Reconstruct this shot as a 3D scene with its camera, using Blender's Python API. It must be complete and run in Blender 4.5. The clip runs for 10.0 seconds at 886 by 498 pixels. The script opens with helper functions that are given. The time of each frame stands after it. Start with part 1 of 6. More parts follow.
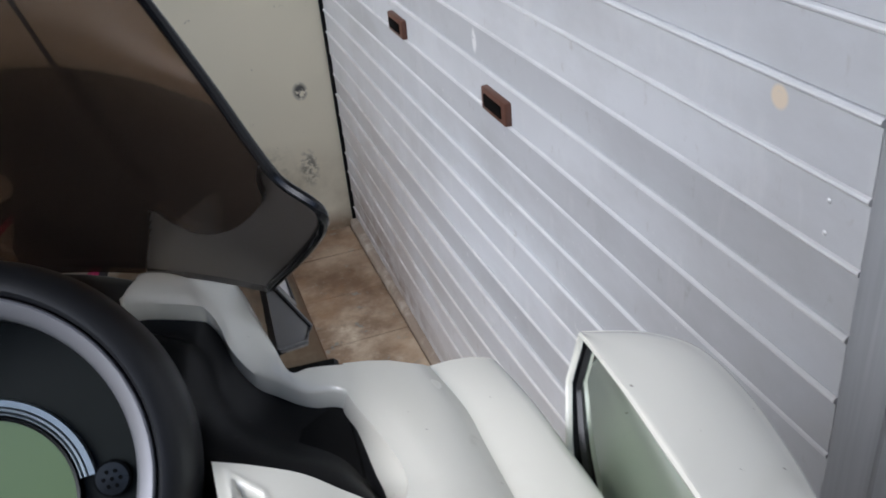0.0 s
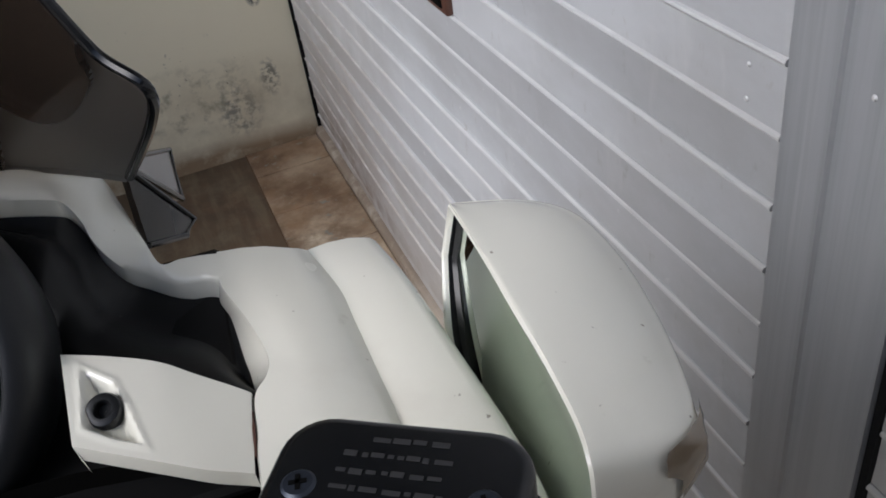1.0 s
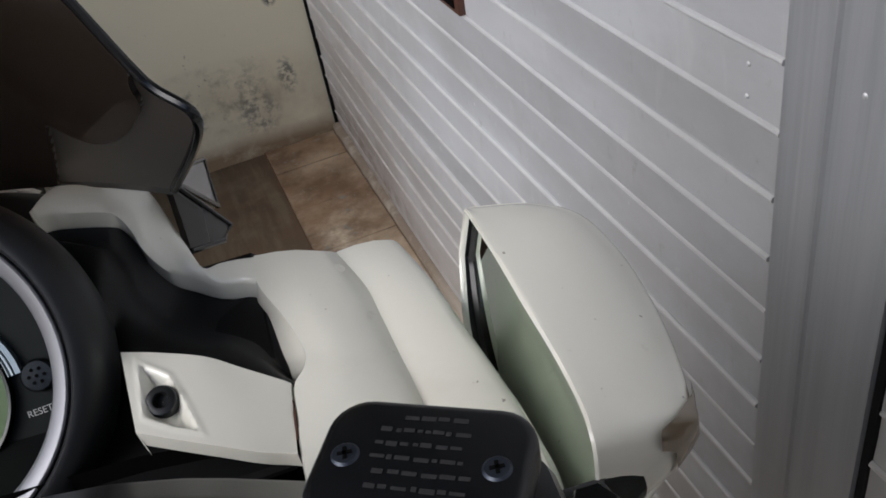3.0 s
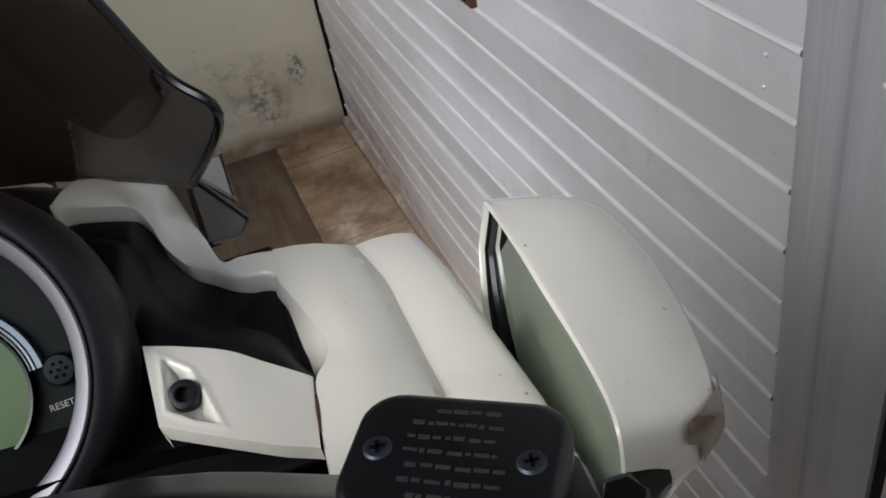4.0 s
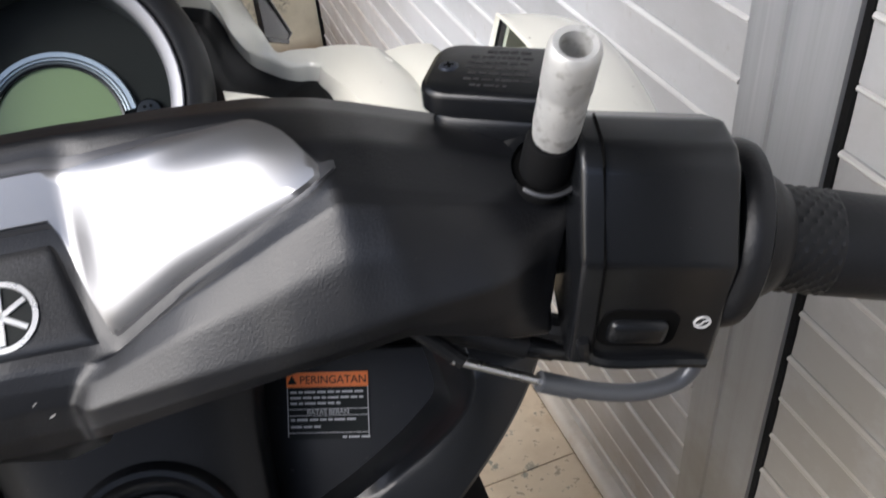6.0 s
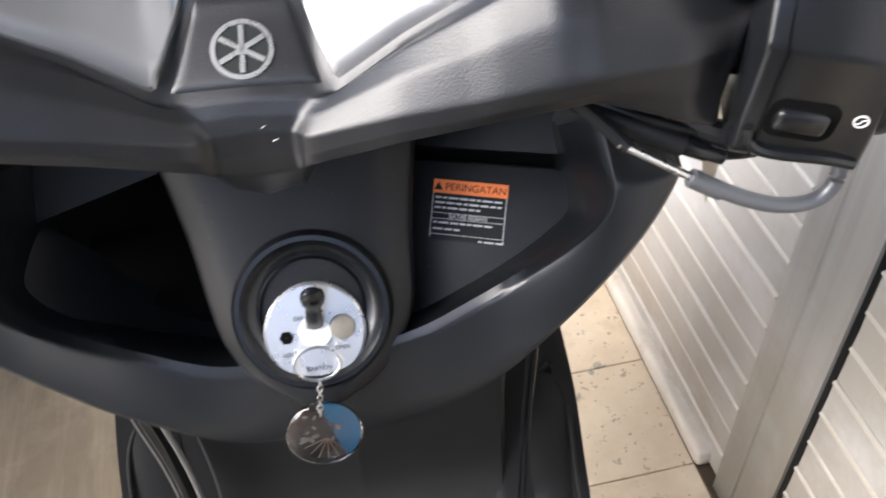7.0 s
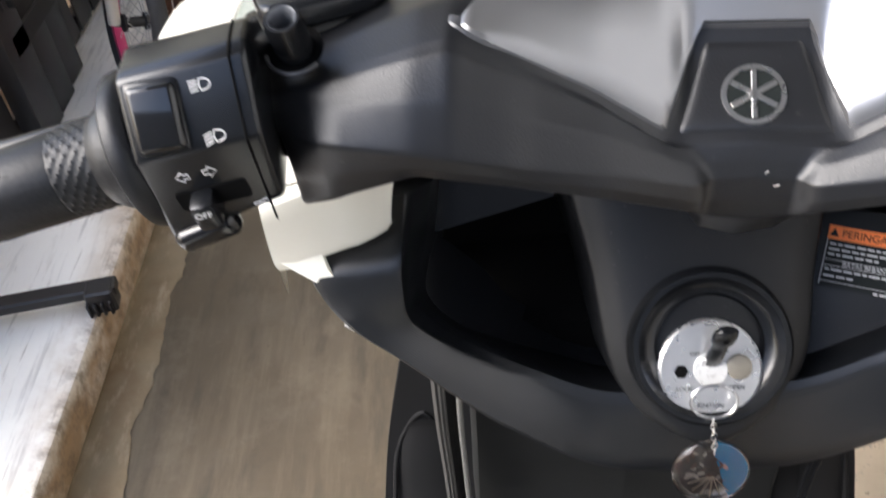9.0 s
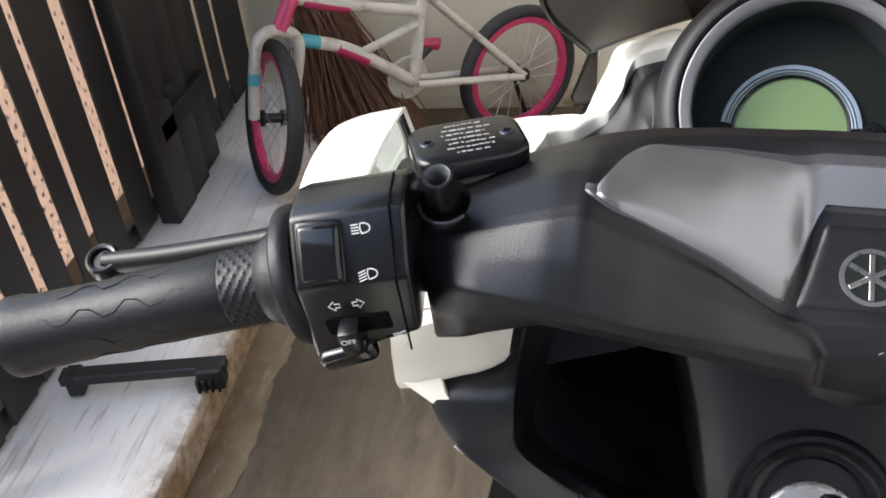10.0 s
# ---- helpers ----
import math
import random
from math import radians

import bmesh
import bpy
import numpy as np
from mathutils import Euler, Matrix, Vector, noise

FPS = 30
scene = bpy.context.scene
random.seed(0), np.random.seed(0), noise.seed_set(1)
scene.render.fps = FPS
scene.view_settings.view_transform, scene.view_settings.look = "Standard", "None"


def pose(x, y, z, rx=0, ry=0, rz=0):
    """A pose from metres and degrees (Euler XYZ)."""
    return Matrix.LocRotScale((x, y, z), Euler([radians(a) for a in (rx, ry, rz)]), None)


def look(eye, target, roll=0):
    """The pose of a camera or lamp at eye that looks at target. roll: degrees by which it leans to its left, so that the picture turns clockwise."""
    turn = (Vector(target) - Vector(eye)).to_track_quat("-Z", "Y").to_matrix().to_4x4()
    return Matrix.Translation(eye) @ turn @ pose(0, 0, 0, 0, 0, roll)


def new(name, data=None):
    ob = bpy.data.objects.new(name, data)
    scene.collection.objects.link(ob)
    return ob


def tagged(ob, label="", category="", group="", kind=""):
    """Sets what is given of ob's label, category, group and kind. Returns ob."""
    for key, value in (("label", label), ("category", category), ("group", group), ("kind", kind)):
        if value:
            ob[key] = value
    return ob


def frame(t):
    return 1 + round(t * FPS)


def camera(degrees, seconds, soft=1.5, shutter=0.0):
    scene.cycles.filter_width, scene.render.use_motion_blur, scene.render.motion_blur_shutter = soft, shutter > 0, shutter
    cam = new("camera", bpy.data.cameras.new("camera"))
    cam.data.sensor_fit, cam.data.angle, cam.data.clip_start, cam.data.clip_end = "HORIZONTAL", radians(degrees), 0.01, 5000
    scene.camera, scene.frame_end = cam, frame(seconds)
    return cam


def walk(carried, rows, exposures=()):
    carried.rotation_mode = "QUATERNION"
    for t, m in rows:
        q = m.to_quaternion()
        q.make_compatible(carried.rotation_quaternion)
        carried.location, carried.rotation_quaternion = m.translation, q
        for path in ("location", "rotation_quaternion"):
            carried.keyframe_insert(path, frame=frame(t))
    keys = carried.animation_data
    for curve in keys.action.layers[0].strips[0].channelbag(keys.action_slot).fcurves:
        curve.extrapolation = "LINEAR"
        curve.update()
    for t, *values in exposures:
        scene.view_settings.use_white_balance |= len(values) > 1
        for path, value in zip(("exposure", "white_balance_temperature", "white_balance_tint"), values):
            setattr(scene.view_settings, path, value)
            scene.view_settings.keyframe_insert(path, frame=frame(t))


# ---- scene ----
cam = camera(53.28, 10.0, 1.7, 0.22)
EXPO = [(0.0, 0.52, 5500, 10), (0.8, 0.40, 5680, 10), (2.5, 0.24, 5820, 10), (5.2, 0.40, 5900, 10), (6.3, 1.50, 5950, 10), (7.3, 2.40, 6050, 10), (8.2, 2.36, 6050, 10), (9.0, 2.08, 6050, 10), (10.0, 1.86, 6050, 10)]
PATH = [
    (0, look((0.1126, -0.0910, 1.2085), (0.3622, 0.7371, 0.7064), -5.80)),
    (0.5, look((0.1471, -0.1140, 1.2038), (0.3898, 0.6919, 0.6639), -7.86)),
    (1, look((0.1600, -0.1044, 1.1841), (0.3907, 0.6691, 0.5938), -9.29)),
    (1.5, look((0.1491, -0.1315, 1.2063), (0.3731, 0.6445, 0.6167), -10.35)),
    (2, look((0.1482, -0.1473, 1.2183), (0.3651, 0.6334, 0.6322), -10.82)),
    (2.5, look((0.1554, -0.1361, 1.2088), (0.3703, 0.6416, 0.6180), -11.06)),
    (4, look((0.1490, -0.1265, 1.2084), (0.3468, 0.6485, 0.6082), -12.01)),
    (4.5, look((0.1519, -0.1428, 1.2100), (0.3543, 0.6324, 0.6116), -11.87)),
    (5, look((0.1350, -0.1895, 1.2301), (0.3413, 0.5879, 0.6358), -11.86)),
    (5.2, look((0.1293, -0.2023, 1.2247), (0.3417, 0.5737, 0.6309), -11.52)),
    (6.3, look((0.0514, -0.2590, 1.1939), (0.2868, 0.4573, 0.5370), -3.53)),
    (6.5, look((0.0437, -0.2702, 1.1919), (0.2742, 0.4366, 0.5232), -2.57)),
    (7, look((0.0138, -0.2951, 1.1876), (0.1519, 0.4085, 0.4906), -2.45)),
    (7.5, look((-0.0191, -0.2780, 1.1719), (0.0433, 0.4083, 0.4472), -2.24)),
    (8, look((-0.0515, -0.2580, 1.1705), (-0.0398, 0.4182, 0.4339), -5.61)),
    (8.5, look((-0.0730, -0.2656, 1.1822), (-0.0958, 0.4142, 0.4491), -7.56)),
    (9, look((-0.1084, -0.2772, 1.2064), (-0.1455, 0.4560, 0.5274), -6.41)),
    (9.5, look((-0.1229, -0.2885, 1.2411), (-0.2211, 0.5253, 0.6683), -4.07)),
    (10, look((-0.1166, -0.2896, 1.2385), (-0.2614, 0.5101, 0.6560), -5.40)),
]
walk(cam, PATH, EXPO)

# ---- light ----
world = bpy.data.worlds.new("world")
scene.world = world
world.use_nodes = True
wn = world.node_tree
sky = wn.nodes.new("ShaderNodeTexSky")
sky.sky_type = 'NISHITA'
sky.sun_disc = False
sky.sun_elevation, sky.sun_rotation = radians(41), radians(258)
sky.air_density, sky.dust_density = 1.0, 4.0
wn.links.new(sky.outputs[0], wn.nodes["Background"].inputs[0])
wn.nodes["Background"].inputs[1].default_value = 0.15
sun = new("sun", bpy.data.lights.new("sun", 'SUN'))
sun.data.energy, sun.data.angle, sun.data.color = 0.95, radians(40), (1.0, 0.99, 0.98)
sun.matrix_world = look((-5.0, -1.05, 4.4), (0, 0, 0))


# ---- materials ----
WORLD_SPACE = set()


def mat(name, color, rough=0.5, metal=0.0, var=0.12, scale=30.0, bump=0.0, bscale=400.0, spec=0.5, coat=0.0, rvar=0.1, detail=4.0, world_space=False):
    m = bpy.data.materials.new(name)
    m.use_nodes = True
    nt = m.node_tree
    b = nt.nodes["Principled BSDF"]
    b.inputs["Roughness"].default_value = rough
    b.inputs["Metallic"].default_value = metal
    b.inputs["Specular IOR Level"].default_value = spec
    b.inputs["Coat Weight"].default_value = coat
    b.inputs["Coat Roughness"].default_value = 0.05
    tc = nt.nodes.new("ShaderNodeTexCoord") if not world_space else nt.nodes.new("ShaderNodeNewGeometry")
    co = tc.outputs["Position" if world_space else "Object"]
    n1 = nt.nodes.new("ShaderNodeTexNoise")
    n1.inputs["Scale"].default_value = scale
    n1.inputs["Detail"].default_value = detail
    nt.links.new(co, n1.inputs["Vector"])
    ramp = nt.nodes.new("ShaderNodeMix")
    ramp.data_type = 'RGBA'
    ramp.inputs["A"].default_value = (*[c * (1 - var) for c in color], 1)
    ramp.inputs["B"].default_value = (*[min(1, c * (1 + var)) for c in color], 1)
    nt.links.new(n1.outputs["Fac"], ramp.inputs["Factor"])
    nt.links.new(ramp.outputs["Result"], b.inputs["Base Color"])
    if rvar:
        mr = nt.nodes.new("ShaderNodeMapRange")
        mr.inputs["To Min"].default_value = max(0.02, rough * (1 - rvar))
        mr.inputs["To Max"].default_value = min(1, rough * (1 + rvar))
        n2 = nt.nodes.new("ShaderNodeTexNoise")
        n2.inputs["Scale"].default_value = scale * 2.3
        nt.links.new(co, n2.inputs["Vector"])
        nt.links.new(n2.outputs["Fac"], mr.inputs["Value"])
        nt.links.new(mr.outputs["Result"], b.inputs["Roughness"])
    if bump:
        n3 = nt.nodes.new("ShaderNodeTexNoise")
        n3.inputs["Scale"].default_value = bscale
        n3.inputs["Detail"].default_value = 3
        bp = nt.nodes.new("ShaderNodeBump")
        bp.inputs["Strength"].default_value = bump
        bp.inputs["Distance"].default_value = 0.001
        nt.links.new(co, n3.inputs["Vector"])
        nt.links.new(n3.outputs["Fac"], bp.inputs["Height"])
        nt.links.new(bp.outputs["Normal"], b.inputs["Normal"])
    if world_space:
        WORLD_SPACE.add(name)
    return m


def layer(m, color, scale, lo, hi, amount=1.0, seed=0.0, stretch=(1, 1, 1), detail=6.0, rough=None):
    """Adds stains of a second colour where a noise passes lo..hi."""
    nt = m.node_tree
    b = nt.nodes["Principled BSDF"]
    src = b.inputs["Base Color"].links[0].from_socket
    tc = nt.nodes.new("ShaderNodeNewGeometry") if m.name in WORLD_SPACE else nt.nodes.new("ShaderNodeTexCoord")
    co = tc.outputs["Position" if m.name in WORLD_SPACE else "Object"]
    mp = nt.nodes.new("ShaderNodeMapping")
    mp.inputs["Scale"].default_value = stretch
    mp.inputs["Location"].default_value = (seed, seed * 1.7, seed * 0.6)
    nz = nt.nodes.new("ShaderNodeTexNoise")
    nz.inputs["Scale"].default_value = scale
    nz.inputs["Detail"].default_value = detail
    nz.inputs["Roughness"].default_value = 0.62
    mr = nt.nodes.new("ShaderNodeMapRange")
    mr.inputs["From Min"].default_value = lo
    mr.inputs["From Max"].default_value = hi
    mr.inputs["To Max"].default_value = amount
    mix = nt.nodes.new("ShaderNodeMix")
    mix.data_type = 'RGBA'
    mix.inputs["B"].default_value = (*color, 1)
    nt.links.new(co, mp.inputs["Vector"])
    nt.links.new(mp.outputs["Vector"], nz.inputs["Vector"])
    nt.links.new(nz.outputs["Fac"], mr.inputs["Value"])
    nt.links.new(mr.outputs["Result"], mix.inputs["Factor"])
    nt.links.new(src, mix.inputs["A"])
    nt.links.new(mix.outputs["Result"], b.inputs["Base Color"])
    return mr, mix


def tone(m, lo, hi):
    """Gives each piece a slightly lighter or darker tone of its own."""
    nt = m.node_tree
    b = nt.nodes["Principled BSDF"]
    src = b.inputs["Base Color"].links[0].from_socket
    oi = nt.nodes.new("ShaderNodeObjectInfo")
    mr = nt.nodes.new("ShaderNodeMapRange")
    mr.inputs["To Min"].default_value = lo
    mr.inputs["To Max"].default_value = hi
    sc = nt.nodes.new("ShaderNodeVectorMath")
    sc.operation = 'SCALE'
    nt.links.new(oi.outputs["Random"], mr.inputs["Value"])
    nt.links.new(src, sc.inputs[0])
    nt.links.new(mr.outputs["Result"], sc.inputs["Scale"])
    nt.links.new(sc.outputs["Vector"], b.inputs["Base Color"])


def streaks(m, color, amount=0.6, lo=0.45, hi=0.65, stretch=(60, 60, 1.5)):
    mr, mix = layer(m, color, 1.0, lo, hi, amount, 4.0, stretch, 5.0)


def patch(m, color, centre, radius, scale=20.0, lo=0.4, hi=0.6, amount=1.0, soft=0.5, detail=8.0):
    """A colour patch of its own outline round a place of the setting, broken up by noise."""
    nt = m.node_tree
    b = nt.nodes["Principled BSDF"]
    src = b.inputs["Base Color"].links[0].from_socket
    geo = nt.nodes.new("ShaderNodeNewGeometry")
    sub = nt.nodes.new("ShaderNodeVectorMath")
    sub.operation = 'SUBTRACT'
    sub.inputs[1].default_value = centre
    div = nt.nodes.new("ShaderNodeVectorMath")
    div.operation = 'DIVIDE'
    div.inputs[1].default_value = radius
    ln = nt.nodes.new("ShaderNodeVectorMath")
    ln.operation = 'LENGTH'
    m1 = nt.nodes.new("ShaderNodeMapRange")
    m1.inputs["From Min"].default_value, m1.inputs["From Max"].default_value = 1.0, 1.0 - soft
    nz = nt.nodes.new("ShaderNodeTexNoise")
    nz.inputs["Scale"].default_value, nz.inputs["Detail"].default_value, nz.inputs["Roughness"].default_value = scale, detail, 0.65
    m2 = nt.nodes.new("ShaderNodeMapRange")
    m2.inputs["From Min"].default_value, m2.inputs["From Max"].default_value, m2.inputs["To Max"].default_value = lo, hi, amount
    mul = nt.nodes.new("ShaderNodeMath")
    mul.operation = 'MULTIPLY'
    mix = nt.nodes.new("ShaderNodeMix")
    mix.data_type = 'RGBA'
    mix.inputs["B"].default_value = (*color, 1)
    for a, c in ((geo.outputs["Position"], sub.inputs[0]), (sub.outputs[0], div.inputs[0]), (div.outputs[0], ln.inputs[0]), (ln.outputs["Value"], m1.inputs["Value"]), (geo.outputs["Position"], nz.inputs["Vector"]), (nz.outputs["Fac"], m2.inputs["Value"]),
                 (m1.outputs["Result"], mul.inputs[0]), (m2.outputs["Result"], mul.inputs[1]), (mul.outputs[0], mix.inputs["Factor"]), (src, mix.inputs["A"]), (mix.outputs["Result"], b.inputs["Base Color"])):
        nt.links.new(a, c)


M_black = mat("black_plastic", (0.0062, 0.0066, 0.0078), 0.36, var=0.2, scale=18, bump=0.14, bscale=1300, spec=0.42)
M_black_smooth = mat("smooth_black_plastic", (0.0055, 0.0060, 0.0070), 0.25, var=0.15, scale=40, spec=0.40)
M_cavity = mat("matt_black_plastic", (0.0055, 0.0056, 0.0060), 0.55, var=0.1, spec=0.16)
M_leg = mat("grey_black_plastic", (0.0058, 0.0063, 0.0072), 0.42, var=0.2, scale=14, bump=0.10, bscale=1500, spec=0.26)
M_white = mat("white_paint", (0.78, 0.770, 0.685), 0.24, var=0.03, scale=9, coat=0.6, rvar=0.3)
layer(M_white, (0.45, 0.42, 0.34), 60, 0.66, 0.78, 0.35, 3.0)
M_silver = mat("silver_paint", (0.27, 0.27, 0.275), 0.36, metal=0.85, var=0.05, scale=12)
M_steel = mat("steel", (0.6, 0.6, 0.6), 0.28, metal=1.0, var=0.1, scale=60)
M_zinc = mat("zinc_plated", (0.62, 0.62, 0.60), 0.42, metal=0.5, var=0.2, scale=80)
layer(M_zinc, (0.30, 0.29, 0.27), 220, 0.52, 0.66, 0.7, 3.0)
M_plate = mat("lock_plate", (0.66, 0.66, 0.66), 0.28, metal=0.85, var=0.06, scale=90)
M_rubber = mat("rubber", (0.0065, 0.0068, 0.0076), 0.50, var=0.15, scale=60, bump=0.3, bscale=500, spec=0.24)
M_chrome = mat("mirror_glass", (0.60, 0.66, 0.60), 0.02, metal=1.0, var=0.0, rvar=0)
M_trim = mat("satin_grey", (0.19, 0.195, 0.215), 0.42, metal=0.5, var=0.05)
M_lcd = mat("lcd", (0.145, 0.21, 0.095), 0.35, var=0.04, scale=8)
M_hood = mat("hood_black", (0.0075, 0.0085, 0.0105), 0.50, var=0.15, scale=30, bump=0.05, bscale=900, spec=0.4)
M_wallgrey = mat("wall_grey", (0.030, 0.033, 0.038), 0.38, var=0.08, scale=30, spec=0.5)
M_ringblue = mat("pale_steel", (0.30, 0.34, 0.38), 0.30, metal=0.6, var=0.05)
M_dial = mat("dial", (0.006, 0.008, 0.0075), 0.55, var=0.1, spec=0.2)
M_mark = mat("white_marking", (0.52, 0.52, 0.52), 0.5, var=0.05)
M_orange = mat("orange_label", (0.85, 0.20, 0.03), 0.5, var=0.05)
M_amber = mat("smoked_lens", (0.18, 0.14, 0.095), 0.12, var=0.1, coat=0.5)
# near-black stand-in for the shade inside holes, recesses, seams and the pocket
M_hole_shade = mat("hole_shade", (0.003, 0.003, 0.003), 0.8, var=0.0, rvar=0, spec=0.05)
M_grip = mat("grip_rubber", (0.0070, 0.0074, 0.0084), 0.42, var=0.15, scale=60, bump=0.15, bscale=500, spec=0.28)


def glass(name, color, rough=0.03, ior=1.45, haze=0.0, body=(0.072, 0.056, 0.044)):
    m = bpy.data.materials.new(name)
    m.use_nodes = True
    nt = m.node_tree
    nt.nodes.remove(nt.nodes["Principled BSDF"])
    tr = nt.nodes.new("ShaderNodeBsdfTransparent")
    tr.inputs["Color"].default_value = (*color, 1)
    gl = nt.nodes.new("ShaderNodeBsdfGlossy")
    gl.inputs["Roughness"].default_value = rough
    fr = nt.nodes.new("ShaderNodeFresnel")
    fr.inputs["IOR"].default_value = ior
    mx = nt.nodes.new("ShaderNodeMixShader")
    df = nt.nodes.new("ShaderNodeBsdfDiffuse")
    df.inputs["Color"].default_value = (*body, 1)
    hz = nt.nodes.new("ShaderNodeMixShader")
    hz.inputs[0].default_value = haze
    nt.links.new(tr.outputs[0], hz.inputs[1])
    nt.links.new(df.outputs[0], hz.inputs[2])
    nt.links.new(fr.outputs[0], mx.inputs[0])
    nt.links.new(hz.outputs[0], mx.inputs[1])
    nt.links.new(gl.outputs[0], mx.inputs[2])
    nt.links.new(mx.outputs[0], nt.nodes["Material Output"].inputs["Surface"])
    return m


M_smoke = glass("smoked_screen", (0.62, 0.51, 0.42), 0.12, 1.35, 0.30)
M_smoke_pale = glass("pale_screen", (0.66, 0.62, 0.58), 0.34)
M_smoke_mid = glass("smoked_fin", (0.36, 0.32, 0.27), 0.3)
M_lens = glass("clear_lens", (0.92, 0.94, 0.93), 0.02, 1.05)
M_resin = glass("clear_resin", (0.75, 0.72, 0.70), 0.05)

M_wall = mat("cream_paint", (0.74, 0.69, 0.525), 0.6, var=0.05, scale=3, bump=0.15, bscale=60, world_space=True)
M_alu = mat("aluminium", (0.59, 0.607, 0.63), 0.46, metal=0.22, var=0.10, scale=5, bump=0.05, bscale=120, world_space=True)
M_alu_post = mat("brushed_aluminium", (0.46, 0.475, 0.49), 0.38, metal=0.45, var=0.10, scale=8, world_space=True)
M_concrete = mat("brown_concrete", (0.082, 0.062, 0.036), 0.62, var=0.25, scale=5, bump=0.25, bscale=90, world_space=True)
M_mortar = mat("pale_mortar", (0.215, 0.165, 0.098), 0.8, var=0.25, scale=14, bump=0.5, bscale=120, world_space=True)
M_tile = mat("cream_tile", (0.64, 0.545, 0.41), 0.5, var=0.12, scale=9, bump=0.1, bscale=80, world_space=True)
M_joint = mat("tile_joint", (0.24, 0.17, 0.105), 0.85, var=0.2, scale=60, world_space=True)
M_ledge = mat("worn_white_paint", (0.93, 0.91, 0.85), 0.55, var=0.06, scale=6, bump=0.3, bscale=70, world_space=True)
M_gate = mat("black_gate_paint", (0.016, 0.015, 0.015), 0.45, var=0.2, scale=12)
M_beyond = mat("beige_screen", (0.44, 0.40, 0.365), 0.8, var=0.1, scale=60)
M_roof = mat("roof_sheet", (0.20, 0.21, 0.22), 0.7, var=0.05)
M_rust = mat("brown_pull", (0.10, 0.045, 0.03), 0.5, metal=0.2, var=0.3, scale=90)


streaks(M_alu_post, (0.30, 0.305, 0.315), 0.45)
streaks(M_alu_post, (0.58, 0.59, 0.60), 0.35, 0.58, 0.72, (90, 90, 3))
b_ = M_beyond.node_tree
tl = b_.nodes.new("ShaderNodeBsdfTranslucent")
tl.inputs["Color"].default_value = (0.62, 0.52, 0.45, 1)
mx_ = b_.nodes.new("ShaderNodeMixShader")
mx_.inputs[0].default_value = 0.65
b_.links.new(b_.nodes["Principled BSDF"].outputs[0], mx_.inputs[1])
b_.links.new(tl.outputs[0], mx_.inputs[2])
b_.links.new(mx_.outputs[0], b_.nodes["Material Output"].inputs["Surface"])
# stains and other colour patches of the setting
patch(M_wall, (0.20, 0.19, 0.13), (0.22, 2.15, 0.20), (0.24, 0.2, 0.11), 22, 0.48, 0.64, 0.75)
patch(M_wall, (0.16, 0.16, 0.15), (0.33, 2.15, 0.14), (0.07, 0.2, 0.09), 40, 0.45, 0.58, 0.9)
patch(M_wall, (0.05, 0.05, 0.045), (0.28, 2.15, 0.20), (0.30, 0.2, 0.20), 70, 0.64, 0.69, 0.7, 0.7)
patch(M_wall, (0.06, 0.06, 0.06), (0.44, 2.15, 0.43), (0.022, 0.2, 0.028), 60, 0.42, 0.5, 0.95)
patch(M_wall, (0.12, 0.12, 0.11), (0.43, 2.15, 0.21), (0.03, 0.2, 0.06), 60, 0.45, 0.55, 0.9)
patch(M_wall, (0.07, 0.07, 0.06), (0.15, 2.15, 0.50), (0.45, 0.2, 0.35), 30, 0.66, 0.70, 0.6, 0.7)
patch(M_wall, (0.42, 0.37, 0.26), (0.10, 2.15, 0.10), (0.8, 0.2, 0.22), 6, 0.35, 0.65, 0.6)
patch(M_wall, (0.24, 0.16, 0.09), (0.15, 2.15, 0.0), (0.9, 0.2, 0.075), 11, 0.20, 0.52, 0.9, 0.6)
# real dirt at the end-wall corner, deepened so its colour holds the corner's shade
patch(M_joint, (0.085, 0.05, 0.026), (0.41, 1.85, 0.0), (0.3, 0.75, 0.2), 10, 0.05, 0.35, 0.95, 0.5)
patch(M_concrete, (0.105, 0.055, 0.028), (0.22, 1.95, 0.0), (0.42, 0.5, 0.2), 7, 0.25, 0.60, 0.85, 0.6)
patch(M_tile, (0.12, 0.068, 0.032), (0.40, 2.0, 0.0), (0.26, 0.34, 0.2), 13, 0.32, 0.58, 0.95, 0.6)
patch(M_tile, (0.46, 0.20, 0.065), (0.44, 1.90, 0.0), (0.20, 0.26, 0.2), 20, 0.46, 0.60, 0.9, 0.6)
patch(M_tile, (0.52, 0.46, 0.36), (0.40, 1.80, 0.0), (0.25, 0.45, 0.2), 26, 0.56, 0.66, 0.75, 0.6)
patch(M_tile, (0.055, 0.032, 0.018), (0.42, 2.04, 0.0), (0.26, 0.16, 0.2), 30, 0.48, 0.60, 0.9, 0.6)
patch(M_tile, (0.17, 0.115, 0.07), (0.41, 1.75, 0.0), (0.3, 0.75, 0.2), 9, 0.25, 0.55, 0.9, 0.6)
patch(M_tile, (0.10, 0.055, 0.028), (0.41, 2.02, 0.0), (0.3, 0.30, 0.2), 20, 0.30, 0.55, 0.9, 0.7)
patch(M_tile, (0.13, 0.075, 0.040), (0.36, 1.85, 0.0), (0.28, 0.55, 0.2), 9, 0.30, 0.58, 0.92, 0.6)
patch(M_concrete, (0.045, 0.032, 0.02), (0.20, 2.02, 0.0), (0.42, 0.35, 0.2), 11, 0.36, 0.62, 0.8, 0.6)
